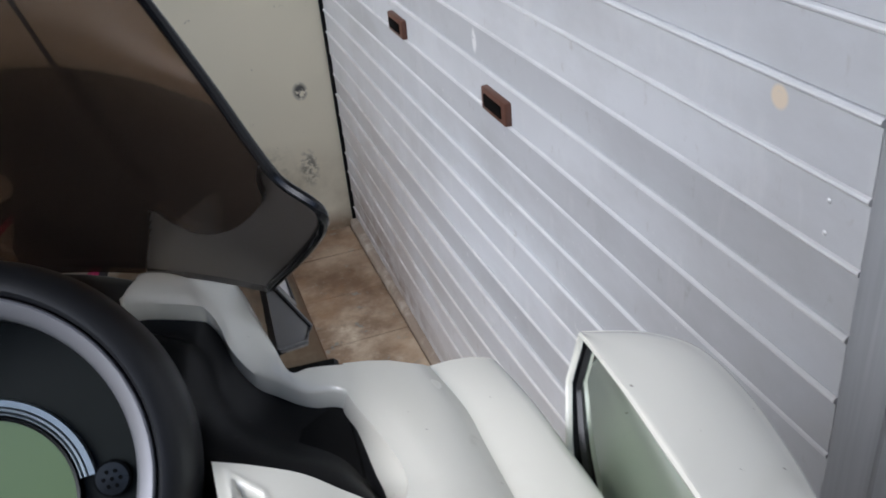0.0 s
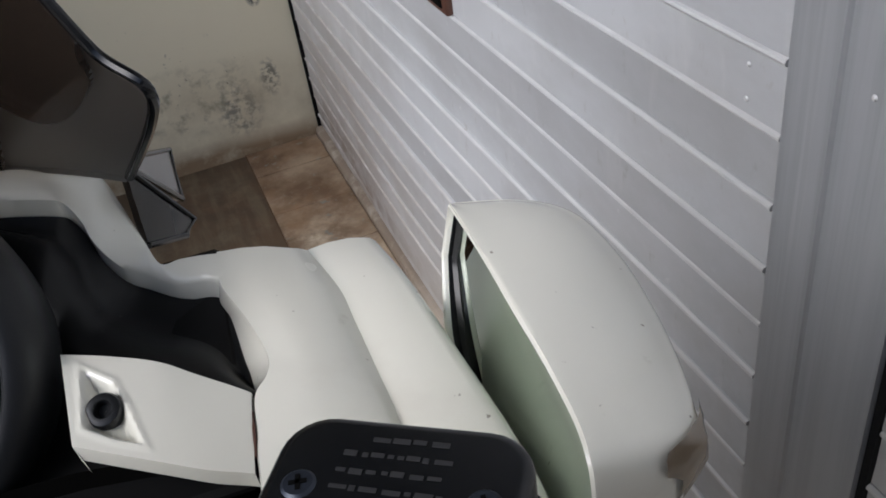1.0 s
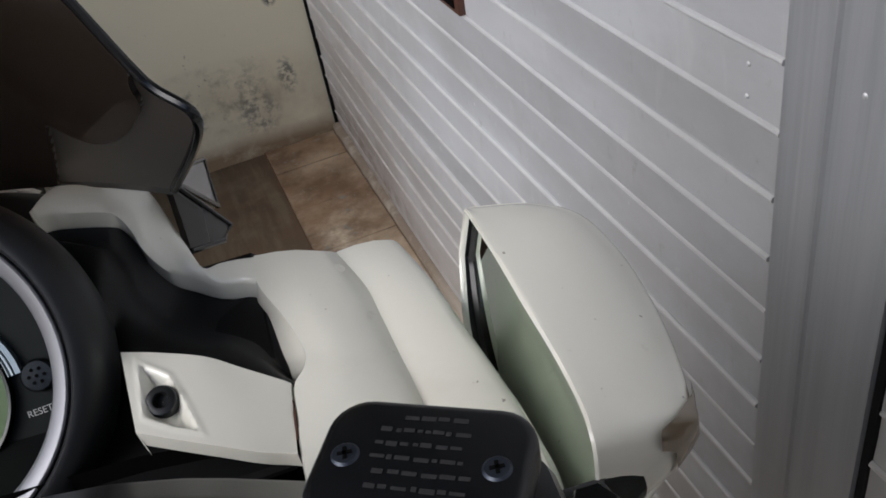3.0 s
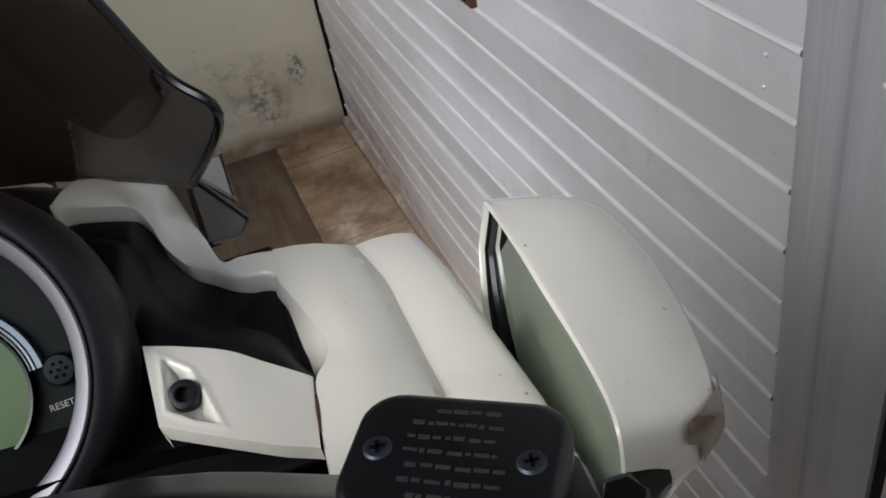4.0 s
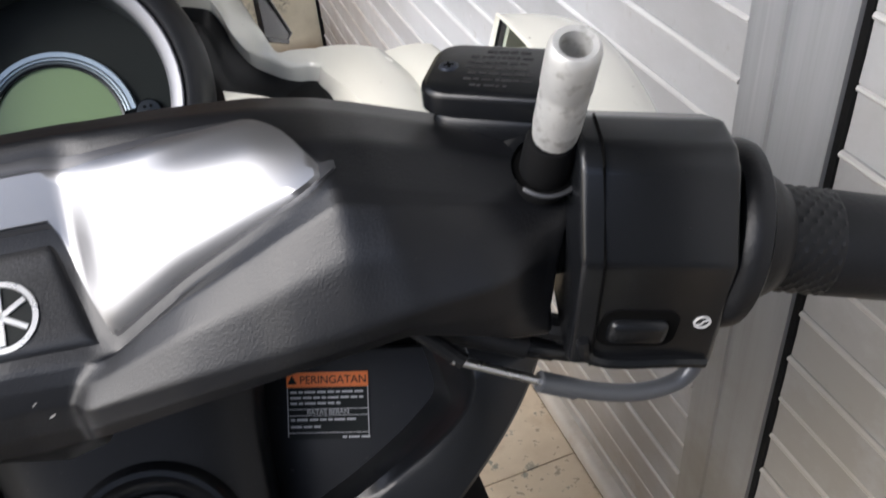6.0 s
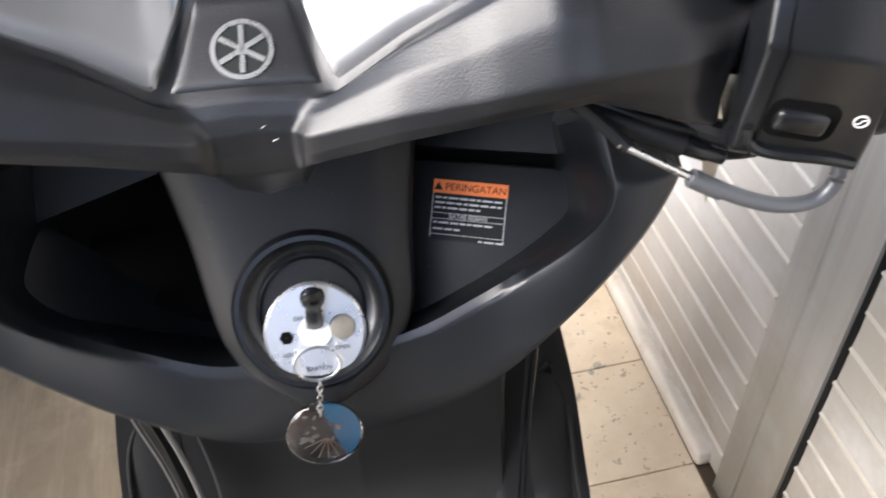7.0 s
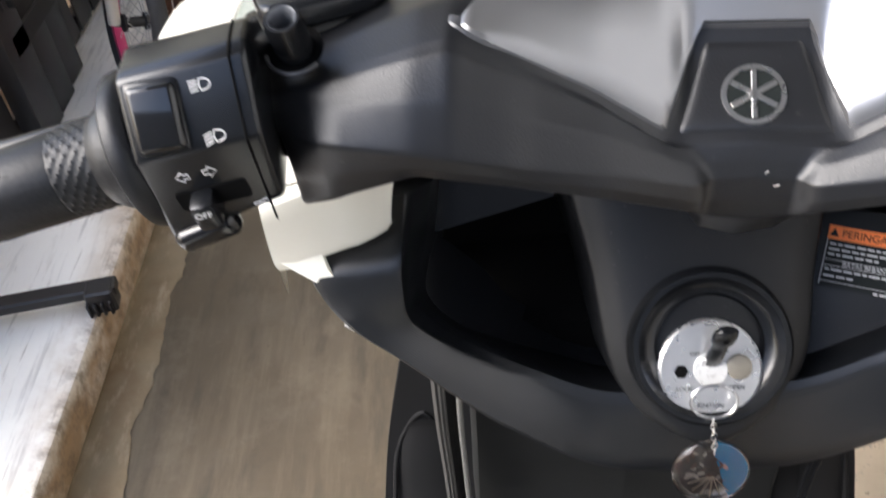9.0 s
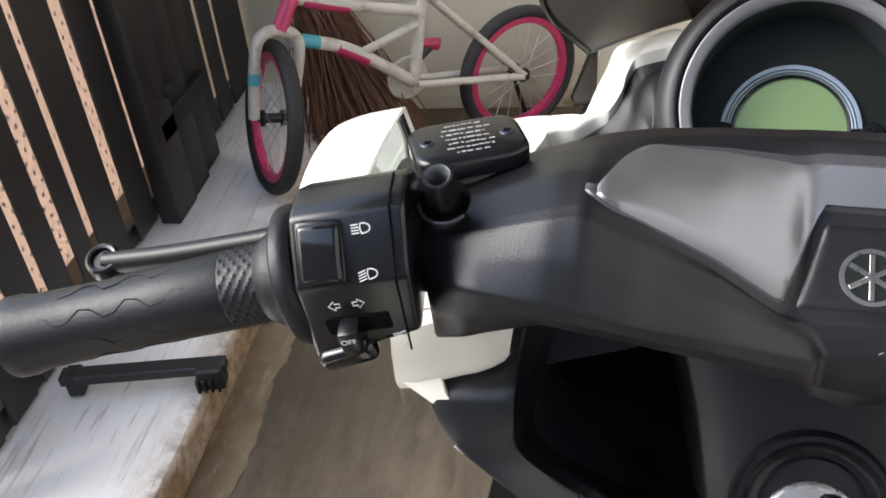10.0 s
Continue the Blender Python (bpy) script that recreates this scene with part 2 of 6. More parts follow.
patch(M_concrete, (0.145, 0.125, 0.092), (-0.45, 0.6, 0.0), (0.5, 1.2, 0.2), 3.0, 0.45, 0.75, 0.5, 0.6)
patch(M_concrete, (0.06, 0.045, 0.03), (-0.45, 0.5, 0.0), (0.5, 1.4, 0.2), 13, 0.58, 0.70, 0.5, 0.6)
layer(M_alu, (0.42, 0.425, 0.43), 3.0, 0.46, 0.66, 0.5, 2.0, (1, 1, 2.2))
layer(M_alu, (0.66, 0.665, 0.67), 14, 0.58, 0.74, 0.5, 4.0, (1, 1.6, 0.5))
layer(M_alu, (0.36, 0.34, 0.31), 45, 0.62, 0.72, 0.4, 7.0, (1, 1, 0.6), 8.0)
tone(M_alu, 0.80, 1.06)
# slats browner and darker towards the far lower corner
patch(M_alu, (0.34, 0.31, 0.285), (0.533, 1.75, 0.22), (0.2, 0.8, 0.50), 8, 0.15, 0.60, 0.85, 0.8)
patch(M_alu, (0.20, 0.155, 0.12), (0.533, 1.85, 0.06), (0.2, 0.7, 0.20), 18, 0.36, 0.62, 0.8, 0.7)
patch(M_alu, (0.72, 0.62, 0.48), (0.533, 0.412, 0.958), (0.2, 0.011, 0.011), 200, 0.2, 0.4, 1.0, 0.3)
patch(M_alu, (0.80, 0.80, 0.80), (0.533, 1.056, 0.833), (0.2, 0.010, 0.020), 120, 0.35, 0.45, 0.9, 0.4)
patch(M_alu, (0.70, 0.70, 0.70), (0.533, 0.9, 0.55), (0.2, 0.7, 0.35), 60, 0.64, 0.70, 0.6, 0.6)
# lower slats: warm dust tint, darkened further to paint in their shade
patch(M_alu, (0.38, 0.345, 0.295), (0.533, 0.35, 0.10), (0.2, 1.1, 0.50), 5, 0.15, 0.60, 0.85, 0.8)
# near panel dimmed almost all over; this shade is painted, not cast
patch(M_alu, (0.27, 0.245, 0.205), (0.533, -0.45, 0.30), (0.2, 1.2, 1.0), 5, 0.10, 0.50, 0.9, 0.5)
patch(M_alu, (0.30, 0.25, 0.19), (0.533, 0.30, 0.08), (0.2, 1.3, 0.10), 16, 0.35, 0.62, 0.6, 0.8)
# dust tint on the post foot also holds its warm bounce and shade
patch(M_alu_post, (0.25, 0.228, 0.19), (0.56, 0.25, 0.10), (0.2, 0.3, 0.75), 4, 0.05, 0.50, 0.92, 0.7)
layer(M_mortar, (0.17, 0.11, 0.055), 7, 0.42, 0.64, 0.85, 2.0)
layer(M_mortar, (0.34, 0.28, 0.19), 16, 0.54, 0.68, 0.7, 8.0, (2, 0.6, 1))
layer(M_concrete, (0.085, 0.065, 0.04), 4, 0.48, 0.70, 0.5, 3.0)
layer(M_concrete, (0.140, 0.109, 0.067), 1.0, 0.48, 0.66, 0.55, 9.0, (34, 4, 1))
layer(M_concrete, (0.046, 0.036, 0.023), 1.0, 0.52, 0.68, 0.6, 17.0, (22, 5, 1))
layer(M_concrete, (0.150, 0.120, 0.078), 9, 0.56, 0.70, 0.5, 21.0)
layer(M_concrete, (0.055, 0.04, 0.025), 45, 0.64, 0.72, 0.4, 5.0)



def fine_lines(m, scale, strength):
    """Adds closely set slanting ridges to the relief of a grained plastic."""
    nt = m.node_tree
    b = nt.nodes["Principled BSDF"]
    tc = nt.nodes.new("ShaderNodeTexCoord")
    wv = nt.nodes.new("ShaderNodeTexWave")
    wv.wave_type, wv.bands_direction = 'BANDS', 'DIAGONAL'
    wv.inputs["Scale"].default_value = scale
    wv.inputs["Distortion"].default_value = 0.6
    bp = nt.nodes.new("ShaderNodeBump")
    bp.inputs["Strength"].default_value = strength
    bp.inputs["Distance"].default_value = 0.0004
    nt.links.new(tc.outputs["Object"], wv.inputs["Vector"])
    nt.links.new(wv.outputs["Fac"], bp.inputs["Height"])
    if b.inputs["Normal"].links:
        nt.links.new(b.inputs["Normal"].links[0].from_socket, bp.inputs["Normal"])
    nt.links.new(bp.outputs["Normal"], b.inputs["Normal"])


# dust on the dark plastics
layer(M_black, (0.055, 0.055, 0.053), 260, 0.70, 0.80, 0.35, 7.0, detail=2.0)
layer(M_leg, (0.055, 0.055, 0.053), 300, 0.69, 0.78, 0.45, 3.0, detail=2.0)
layer(M_leg, (0.0085, 0.0085, 0.0085), 6, 0.45, 0.75, 0.5, 1.0)
layer(M_black_smooth, (0.045, 0.044, 0.042), 340, 0.71, 0.80, 0.35, 5.0, detail=2.0)
layer(M_white, (0.55, 0.50, 0.42), 8, 0.55, 0.75, 0.3, 2.0)
layer(M_white, (0.20, 0.17, 0.13), 150, 0.735, 0.77, 0.7, 9.0, detail=2.0)

# ---- mesh helpers ----
def part(name, bm, material, parent=None, label="", smooth=35, kind=""):
    """Links a bmesh as one mesh object under a thing."""
    me = bpy.data.meshes.new(name)
    bmesh.ops.recalc_face_normals(bm, faces=bm.faces)
    bm.to_mesh(me)
    bm.free()
    if smooth:
        for p in me.polygons:
            p.use_smooth = True
        me.set_sharp_from_angle(angle=radians(smooth))
    me.materials.append(material)
    ob = new(name, me)
    if parent is not None:
        ob.parent = parent
    if label:
        ob["label"] = label
    if kind:
        ob["kind"] = kind
    return ob


def thing(name, m, label, category, group="", kind=""):
    ob = new(name)
    ob.matrix_world = m
    ob.empty_display_size = 0.05
    return tagged(ob, label, category, group, kind)


def curve_pts(pts, n):
    """Catmull-Rom points through pts, n per stretch."""
    P = [Vector(p) for p in pts]
    out = []
    for i in range(len(P) - 1):
        p0, p1, p2, p3 = P[max(i - 1, 0)], P[i], P[i + 1], P[min(i + 2, len(P) - 1)]
        for k in range(n):
            t = k / n
            out.append(0.5 * ((2 * p1) + (p2 - p0) * t + (2 * p0 - 5 * p1 + 4 * p2 - p3) * t * t + (3 * p1 - p0 - 3 * p2 + p3) * t ** 3))
    out.append(P[-1])
    return out


def grid(rows, closed=False, caps=False, bm=None):
    """A sheet through rows of points; closed joins each row's ends, caps closes first and last row."""
    bm = bm or bmesh.new()
    R = [[bm.verts.new(p) for p in r] for r in rows]
    for a, b in zip(R, R[1:]):
        n = len(a)
        for i in range(n if closed else n - 1):
            j = (i + 1) % n
            bm.faces.new((a[i], a[j], b[j], b[i]))
    if caps:
        bm.faces.new(R[0])
        bm.faces.new(R[-1])
    return bm


def loft(sections, along=6, across=4, closed=True, caps=True):
    """Smooth skin over few hand-set sections of equal length."""
    secs = []
    for s in sections:
        if closed:
            k = len(s)
            ring = curve_pts([s[-1], *s, s[0], s[1]], across)
            secs.append(ring[across:across + k * across])
        else:
            secs.append(curve_pts(s, across))
    cols = [curve_pts([s[i] for s in secs], along) for i in range(len(secs[0]))]
    rows = [[c[r] for c in cols] for r in range(len(cols[0]))]
    return grid(rows, closed, caps)


def thick(bm, d):
    bmesh.ops.recalc_face_normals(bm, faces=bm.faces)
    bmesh.ops.solidify(bm, geom=bm.faces[:], thickness=d)
    return bm


def tube(pts, r, n=12, steps=0, caps=True, bm=None):
    P = curve_pts(pts, steps) if steps else [Vector(p) for p in pts]
    rr = r if isinstance(r, (list, tuple)) else [r] * len(P)
    if len(rr) != len(P):
        rr = [rr[min(int(i * len(rr) / len(P)), len(rr) - 1)] for i in range(len(P))]
    rows = []
    up = Vector((0.13, 0.21, 1)).normalized()
    for i, p in enumerate(P):
        d = (P[min(i + 1, len(P) - 1)] - P[max(i - 1, 0)]).normalized()
        a = d.cross(up)
        if a.length < 0.05:
            a = d.cross(Vector((1, 0, 0)))
        a.normalize()
        b = d.cross(a)
        rows.append([p + (a * math.cos(2 * math.pi * k / n) + b * math.sin(2 * math.pi * k / n)) * rr[i] for k in range(n)])
    return grid(rows, True, caps, bm)


def lathe(profile, centre, axis, n=48, cap0=False, cap1=False):
    """Turns (radius, height) pairs round an axis."""
    q = Vector(axis).normalized().to_track_quat('Z', 'Y').to_matrix()
    c = Vector(centre)
    rows = [[c + q @ Vector((r * math.cos(2 * math.pi * k / n), r * math.sin(2 * math.pi * k / n), h)) for k in range(n)] for r, h in profile]
    bm = grid(rows, True)
    bm.verts.ensure_lookup_table()
    if cap0:
        bm.faces.new([bm.verts[i] for i in range(n)])
    if cap1:
        bm.faces.new([bm.verts[len(bm.verts) - n + i] for i in range(n)])
    return bm


def box(size, centre=(0, 0, 0), bevel=0.0, seg=2, m=None):
    bm = bmesh.new()
    bmesh.ops.create_cube(bm, size=1)
    bmesh.ops.scale(bm, vec=size, verts=bm.verts)
    if bevel:
        bmesh.ops.bevel(bm, geom=bm.edges[:], offset=bevel, segments=seg, affect='EDGES', profile=0.5)
    bmesh.ops.translate(bm, vec=centre, verts=bm.verts)
    if m is not None:
        bmesh.ops.transform(bm, matrix=m, verts=bm.verts)
    return bm


def prism(outline, depth, m, bevel=0.0):
    """A flat outline (x, y) raised by depth along z, placed by m."""
    bm = bmesh.new()
    f = bm.faces.new([bm.verts.new((x, y, 0)) for x, y in outline])
    g = bmesh.ops.extrude_face_region(bm, geom=[f])
    top = [v for v in g["geom"] if isinstance(v, bmesh.types.BMVert)]
    bmesh.ops.translate(bm, vec=(0, 0, depth), verts=top)
    if bevel:
        tv = set(top)
        es = [e for e in bm.edges if e.verts[0] in tv and e.verts[1] in tv]
        bmesh.ops.bevel(bm, geom=es, offset=bevel, segments=3, affect='EDGES', profile=0.5)
    bmesh.ops.transform(bm, matrix=m, verts=bm.verts)
    return bm


def round_rect(w, h, r, n=6):
    out = []
    for cx, cy, a0 in ((w / 2 - r, h / 2 - r, 0), (-w / 2 + r, h / 2 - r, 90), (-w / 2 + r, -h / 2 + r, 180), (w / 2 - r, -h / 2 + r, 270)):
        for k in range(n + 1):
            a = radians(a0 + 90 * k / n)
            out.append((cx + r * math.cos(a), cy + r * math.sin(a)))
    return out


def facing(centre, normal, up=(0, 0, 1)):
    """Pose with local z along normal and local y as near to up as it can be."""
    z = Vector(normal).normalized()
    x = Vector(up).cross(z).normalized()
    y = z.cross(x)
    return Matrix.Translation(centre) @ Matrix((x, y, z)).transposed().to_4x4()


def both(fn):
    """Calls fn(s) for the right (s = 1) and the left (s = -1) side."""
    fn(1)
    fn(-1)


def text(body, size, m, material, parent, name="lettering"):
    cu = bpy.data.curves.new(name, 'FONT')
    cu.body, cu.size, cu.align_x, cu.align_y, cu.extrude = body, size, 'CENTER', 'CENTER', 0.00005
    tmp = bpy.data.objects.new(name, cu)
    scene.collection.objects.link(tmp)
    me = bpy.data.meshes.new_from_object(tmp.evaluated_get(bpy.context.evaluated_depsgraph_get()))
    bpy.data.objects.remove(tmp)
    me.transform(m)
    me.materials.append(material)
    ob = new(name, me)
    ob.parent = parent
    return ob


# ---- setting ----
XS, YW = 0.533, 2.15          # shutter plane, end wall plane
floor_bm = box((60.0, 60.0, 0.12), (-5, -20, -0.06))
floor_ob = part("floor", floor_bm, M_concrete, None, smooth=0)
tagged(floor_ob, "brown smooth worn concrete garage floor with dusty stains", "floor", kind="structure")
wall_end = part("wall_north", box((4.4, 0.14, 2.7), (-0.5, YW + 0.07, 1.35)), M_wall, None, smooth=0)
tagged(wall_end, "cream painted wall with mould stains and peeling spots", "wall", kind="structure")
# roof out of view; edges and height set to shape the sky light
ceil = part("ceiling", box((2.40, 2.95, 0.06), (0.50, 0.825, 2.30)), M_roof, None, smooth=0)
tagged(ceil, "plain pale roof sheet out of view over the parking space", "ceiling", kind="structure")
# unseen sheet, added to keep bright sky out of the left-hand reflections
ceil = part("sky_block_back", box((1.75, 2.02, 0.06), (0.825, -1.665, 2.30)), M_roof, None, smooth=0)
tagged(ceil, "plain pale unseen sheet added to block sky beside the shutter", "ceiling", kind="structure")
# unseen wall, added to darken what the column and lid reflect
wall_back = part("unseen_wall_south", box((5.6, 0.14, 2.55), (-0.9, -2.75, 1.275)), M_roof, None, smooth=0)
tagged(wall_back, "plain grey unseen wall added to block low sky behind the parking space", "wall", kind="structure")

# pale mortar strip beside the ledge
ms = grid([[(-0.795, y, 0.003), (-0.745, y, 0.0034), (-0.706 + 0.016 * noise.noise((3.1, y * 7, 0)) + 0.007 * noise.noise((8.3, y * 31, 0)) + 0.004 * noise.noise((1.3, y * 90, 0)), y, 0.0024)] for y in [0.0125 * k - 1.2 for k in range(262)]])
tagged(part("mortar_strip", ms, M_mortar, None, smooth=0), "pale rough mortar strip along the foot of the ledge", "mortar", kind="structure")
# ledge on which the gate stands
lb = box((0.34, 6.2, 0.10), (-0.96, -0.95, 0.05), 0.012, 2)
ledge = part("ledge", lb, M_ledge, None)
tagged(ledge, "white painted low ledge with worn brown-stained edge", "ledge", kind="structure")
layer(M_ledge, (0.50, 0.44, 0.35), 9, 0.62, 0.76, 0.3, 1.0, (3.2, 0.6, 1.5))
layer(M_ledge, (0.42, 0.40, 0.36), 1.0, 0.56, 0.68, 0.55, 12.0, (70, 5, 4), 8.0)
layer(M_ledge, (0.30, 0.25, 0.19), 1.0, 0.62, 0.72, 0.6, 15.0, (110, 7, 4), 8.0)
layer(M_ledge, (0.35, 0.27, 0.18), 30, 0.63, 0.71, 0.35, 6.0, (2.5, 0.35, 1.0))
patch(M_ledge, (0.36, 0.26, 0.16), (-0.80, 1.45, 0.10), (0.13, 0.55, 0.1), 9, 0.36, 0.60, 0.8, 0.8)
patch(M_ledge, (0.40, 0.28, 0.16), (-0.785, 0.6, 0.08), (0.085, 3.0, 0.2), 7, 0.40, 0.62, 0.75, 0.9)
patch(M_ledge, (0.30, 0.18, 0.08), (-0.785, 0.6, 0.03), (0.05, 3.0, 0.075), 6, 0.25, 0.55, 0.9, 0.5)
patch(M_ledge, (0.16, 0.11, 0.065), (-0.785, 0.6, 0.04), (0.04, 3.0, 0.2), 30, 0.45, 0.62, 0.75, 0.7)

# tiled strip beside the shutter
tiles = thing("tiled_strip", pose(0, 0, 0), "cream spotted floor tiles with grey joints beside the shutter", "tile floor", kind="structure")
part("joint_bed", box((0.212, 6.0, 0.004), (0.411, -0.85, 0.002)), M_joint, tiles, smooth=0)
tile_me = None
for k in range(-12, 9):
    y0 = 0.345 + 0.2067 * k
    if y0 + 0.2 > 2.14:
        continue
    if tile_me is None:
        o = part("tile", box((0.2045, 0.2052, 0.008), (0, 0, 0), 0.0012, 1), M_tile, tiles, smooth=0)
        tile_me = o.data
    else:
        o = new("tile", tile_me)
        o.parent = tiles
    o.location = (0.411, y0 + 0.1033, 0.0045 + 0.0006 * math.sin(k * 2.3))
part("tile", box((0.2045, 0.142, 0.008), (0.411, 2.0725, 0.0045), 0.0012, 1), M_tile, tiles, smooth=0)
layer(M_tile, (0.17, 0.19, 0.175), 30, 0.625, 0.675, 0.8, 5.0, detail=4.0)
layer(M_tile, (0.20, 0.17, 0.13), 75, 0.63, 0.68, 0.7, 14.0, detail=3.0)
layer(M_tile, (0.46, 0.36, 0.25), 5, 0.45, 0.65, 0.6, 23.0, detail=8.0)
layer(M_tile, (0.22, 0.12, 0.05), 7, 0.50, 0.72, 0.6, 2.0)


M_rib = mat("bright_rib", (0.68, 0.69, 0.70), 0.36, metal=0.25, var=0.15, scale=25, world_space=True)
# ribs browner and darker towards the far lower corner
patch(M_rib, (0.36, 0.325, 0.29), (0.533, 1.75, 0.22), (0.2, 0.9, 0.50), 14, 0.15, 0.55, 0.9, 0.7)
# lower and near ribs dulled with the slats, shade included in the colour
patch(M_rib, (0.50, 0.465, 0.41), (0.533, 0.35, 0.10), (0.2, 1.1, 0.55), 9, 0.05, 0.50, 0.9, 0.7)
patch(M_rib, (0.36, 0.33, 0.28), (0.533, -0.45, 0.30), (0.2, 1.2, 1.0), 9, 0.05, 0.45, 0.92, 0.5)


M_sill = mat("pale_rail", (0.50, 0.46, 0.40), 0.55, var=0.15, scale=20, bump=0.2, bscale=150, world_space=True)
layer(M_sill, (0.33, 0.26, 0.18), 12, 0.5, 0.68, 0.6, 2.0)
# rail darker over its far half
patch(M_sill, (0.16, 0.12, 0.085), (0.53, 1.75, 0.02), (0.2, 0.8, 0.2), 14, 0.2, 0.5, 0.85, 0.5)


# shutter panels with slats
def slat_mesh(length, bow):
    prof = [(0.0, 0.0), (0.0005, 0.024), (0.0, 0.0493), (-0.0024, 0.0506), (-0.0031, 0.0525), (-0.0024, 0.0544), (0.0, 0.0557), (0.012, 0.0563), (0.012, 0.0)]
    n = 16 if bow else 1
    rows = []
    for k in range(n + 1):
        y = length * k / n
        q = min(max((y - 0.30) / (length - 0.30), 0), 1)
        rows.append([(x - bow * math.sin(math.pi * q ** 0.9) ** 1.3, y, z) for x, z in prof])
    bm = grid(rows, True, True)
    me = bpy.data.meshes.new("slat")
    bmesh.ops.recalc_face_normals(bm, faces=bm.faces)
    bm.to_mesh(me)
    bm.free()
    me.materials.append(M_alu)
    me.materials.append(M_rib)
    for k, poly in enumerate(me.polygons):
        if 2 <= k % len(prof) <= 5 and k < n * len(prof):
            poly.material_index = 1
    return me


def shutter(name, y0, y1, label):
    sh = thing(name, pose(XS, y0, 0), label, "shutter", kind="structure")
    for k in range(-1, 29):
        z = 0.916 + 0.0565 * (k - 15)
        if z < 0.03:
            continue
        # the lower slats of the far panel are pressed a little inwards
        o = new("slat", slat_mesh(y1 - y0, 0.015 * min(max((0.72 - z) / 0.40, 0), 1) * min(1, z / 0.15) if y1 > 2 else 0))
        o.parent = sh
        o.location = (0.0012 * math.sin(k * 1.9), 0, z - 0.0525)
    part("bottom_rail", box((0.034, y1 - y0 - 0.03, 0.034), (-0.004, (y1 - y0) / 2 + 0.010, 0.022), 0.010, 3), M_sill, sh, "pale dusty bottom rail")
    part("backing", box((0.02, y1 - y0, 2.6), (0.024, (y1 - y0) / 2, 1.3)), M_alu_post, sh, smooth=0)
    return sh


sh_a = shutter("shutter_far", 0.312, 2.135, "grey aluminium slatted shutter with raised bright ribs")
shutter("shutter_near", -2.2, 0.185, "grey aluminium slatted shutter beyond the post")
for y in (1.43, 0.97):
    pull = part("pull", box((0.012, 0.086, 0.034), (-0.004, y - 0.312, 0.766), 0.003), M_rust, sh_a, "rusty brown recessed pull")
    part("finger_hollow", box((0.004, 0.06, 0.018), (-0.0102, y - 0.312, 0.766), 0.0015), M_hole_shade, pull)
for z in (0.875, 0.901):
    part("rivet", lathe([(0.0, 0.0014), (0.0014, 0.0011), (0.0023, 0)], (-0.001, 0.349 - 0.312, z), (-1, 0, 0), 12), M_rib, sh_a)
part("edge_seal", box((0.010, 0.006, 2.6), (-0.003, 1.832, 1.3)), M_cavity, sh_a)

post = thing("post", pose(0, 0, 0), "brushed aluminium upright post with a black seal", "post", kind="structure")
pp = [(0.527, 0.194), (0.527, 0.232), (0.530, 0.234), (0.530, 0.262), (0.527, 0.264), (0.527, 0.306), (0.529, 0.308), (0.60, 0.308), (0.60, 0.194)]
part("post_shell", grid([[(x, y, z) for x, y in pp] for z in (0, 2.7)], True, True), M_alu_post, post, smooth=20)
part("seal", box((0.03, 0.0065, 2.7), (0.545, 0.189, 1.35)), M_cavity, post)
part("rivet", lathe([(0.0, 0.0014), (0.0014, 0.0011), (0.0023, 0)], (0.5275, 0.235, 0.925), (-1, 0, 0), 12), M_rib, post)

# gate on the ledge
gate = thing("gate", pose(-1.10, 0, 0.10), "black painted slatted metal gate with a broad hinge post", "gate", kind="structure")
for y0, y1 in ((0.40, 0.460), (0.487, 0.540), (0.572, 0.660), (0.694, 0.776), (0.805, 0.884), (0.914, 0.984), (1.024, 1.084), (1.111, 1.218), (1.263, 1.36), (1.736, 1.822), (1.850, 1.934), (1.961, 2.14)):
    part("slat", box((0.006, y1 - y0, (0.84 if y0 < 1.3 else 1.6)), (0, (y0 + y1) / 2, 0.44 if y0 < 1.3 else 0.82), 0.001, 1), M_gate, gate, smooth=0)
part("lock_plate", box((0.05, 0.05, 0.018), (0.045, 1.47, 0.30), 0.002, 1), M_gate, gate)
part("rail", box((0.05, 0.30, 0.05), (0.03, 1.55, 0.22), 0.003, 1), M_gate, gate)
part("hinge_post", box((0.06, 0.10, 1.55), (0.02, 1.535, 0.775), 0.004), M_gate, gate)
part("hinge_post", box((0.05, 0.11, 1.55), (0.012, 1.650, 0.775), 0.004), M_gate, gate)
part("hinge_post", box((0.05, 0.115, 1.55), (0.03, 1.42, 0.775), 0.004), M_gate, gate)
for z in (0.03, 0.80):
    part("rail", box((0.03, 1.55, 0.05), (-0.03, 1.40, z), 0.003), M_gate, gate)
part("bolt", tube([(0.05, 1.42, 0.42), (0.05, 1.42, 0.30)], 0.008, 10), M_gate, gate)
# pale screen outside the gate
scr = part("backdrop_screen", box((0.008, 1.75, 0.80), (-1.36, 1.27, 0.40)), M_beyond, None, smooth=0)
tagged(scr, "beige patterned screen beyond the gate", "screen", kind="structure")
M_dot = mat("pale_dots", (0.60, 0.56, 0.52), 0.8, var=0.1, scale=60)
bmd = bmesh.new()
for i in range(50):
    for j in range(27):
        y, z = 0.42 + 0.034 * i + (0.017 if j % 2 else 0), 0.02 + 0.030 * j
        c = [bmd.verts.new((-1.3545, y + 0.0055 * math.cos(a), z + 0.0065 * math.sin(a))) for a in [2 * math.pi * k / 6 for k in range(6)]]
        bmd.faces.new(c)
part("screen_dots", bmd, M_dot, scr, "pale dots printed on the screen", 0, "stuff")


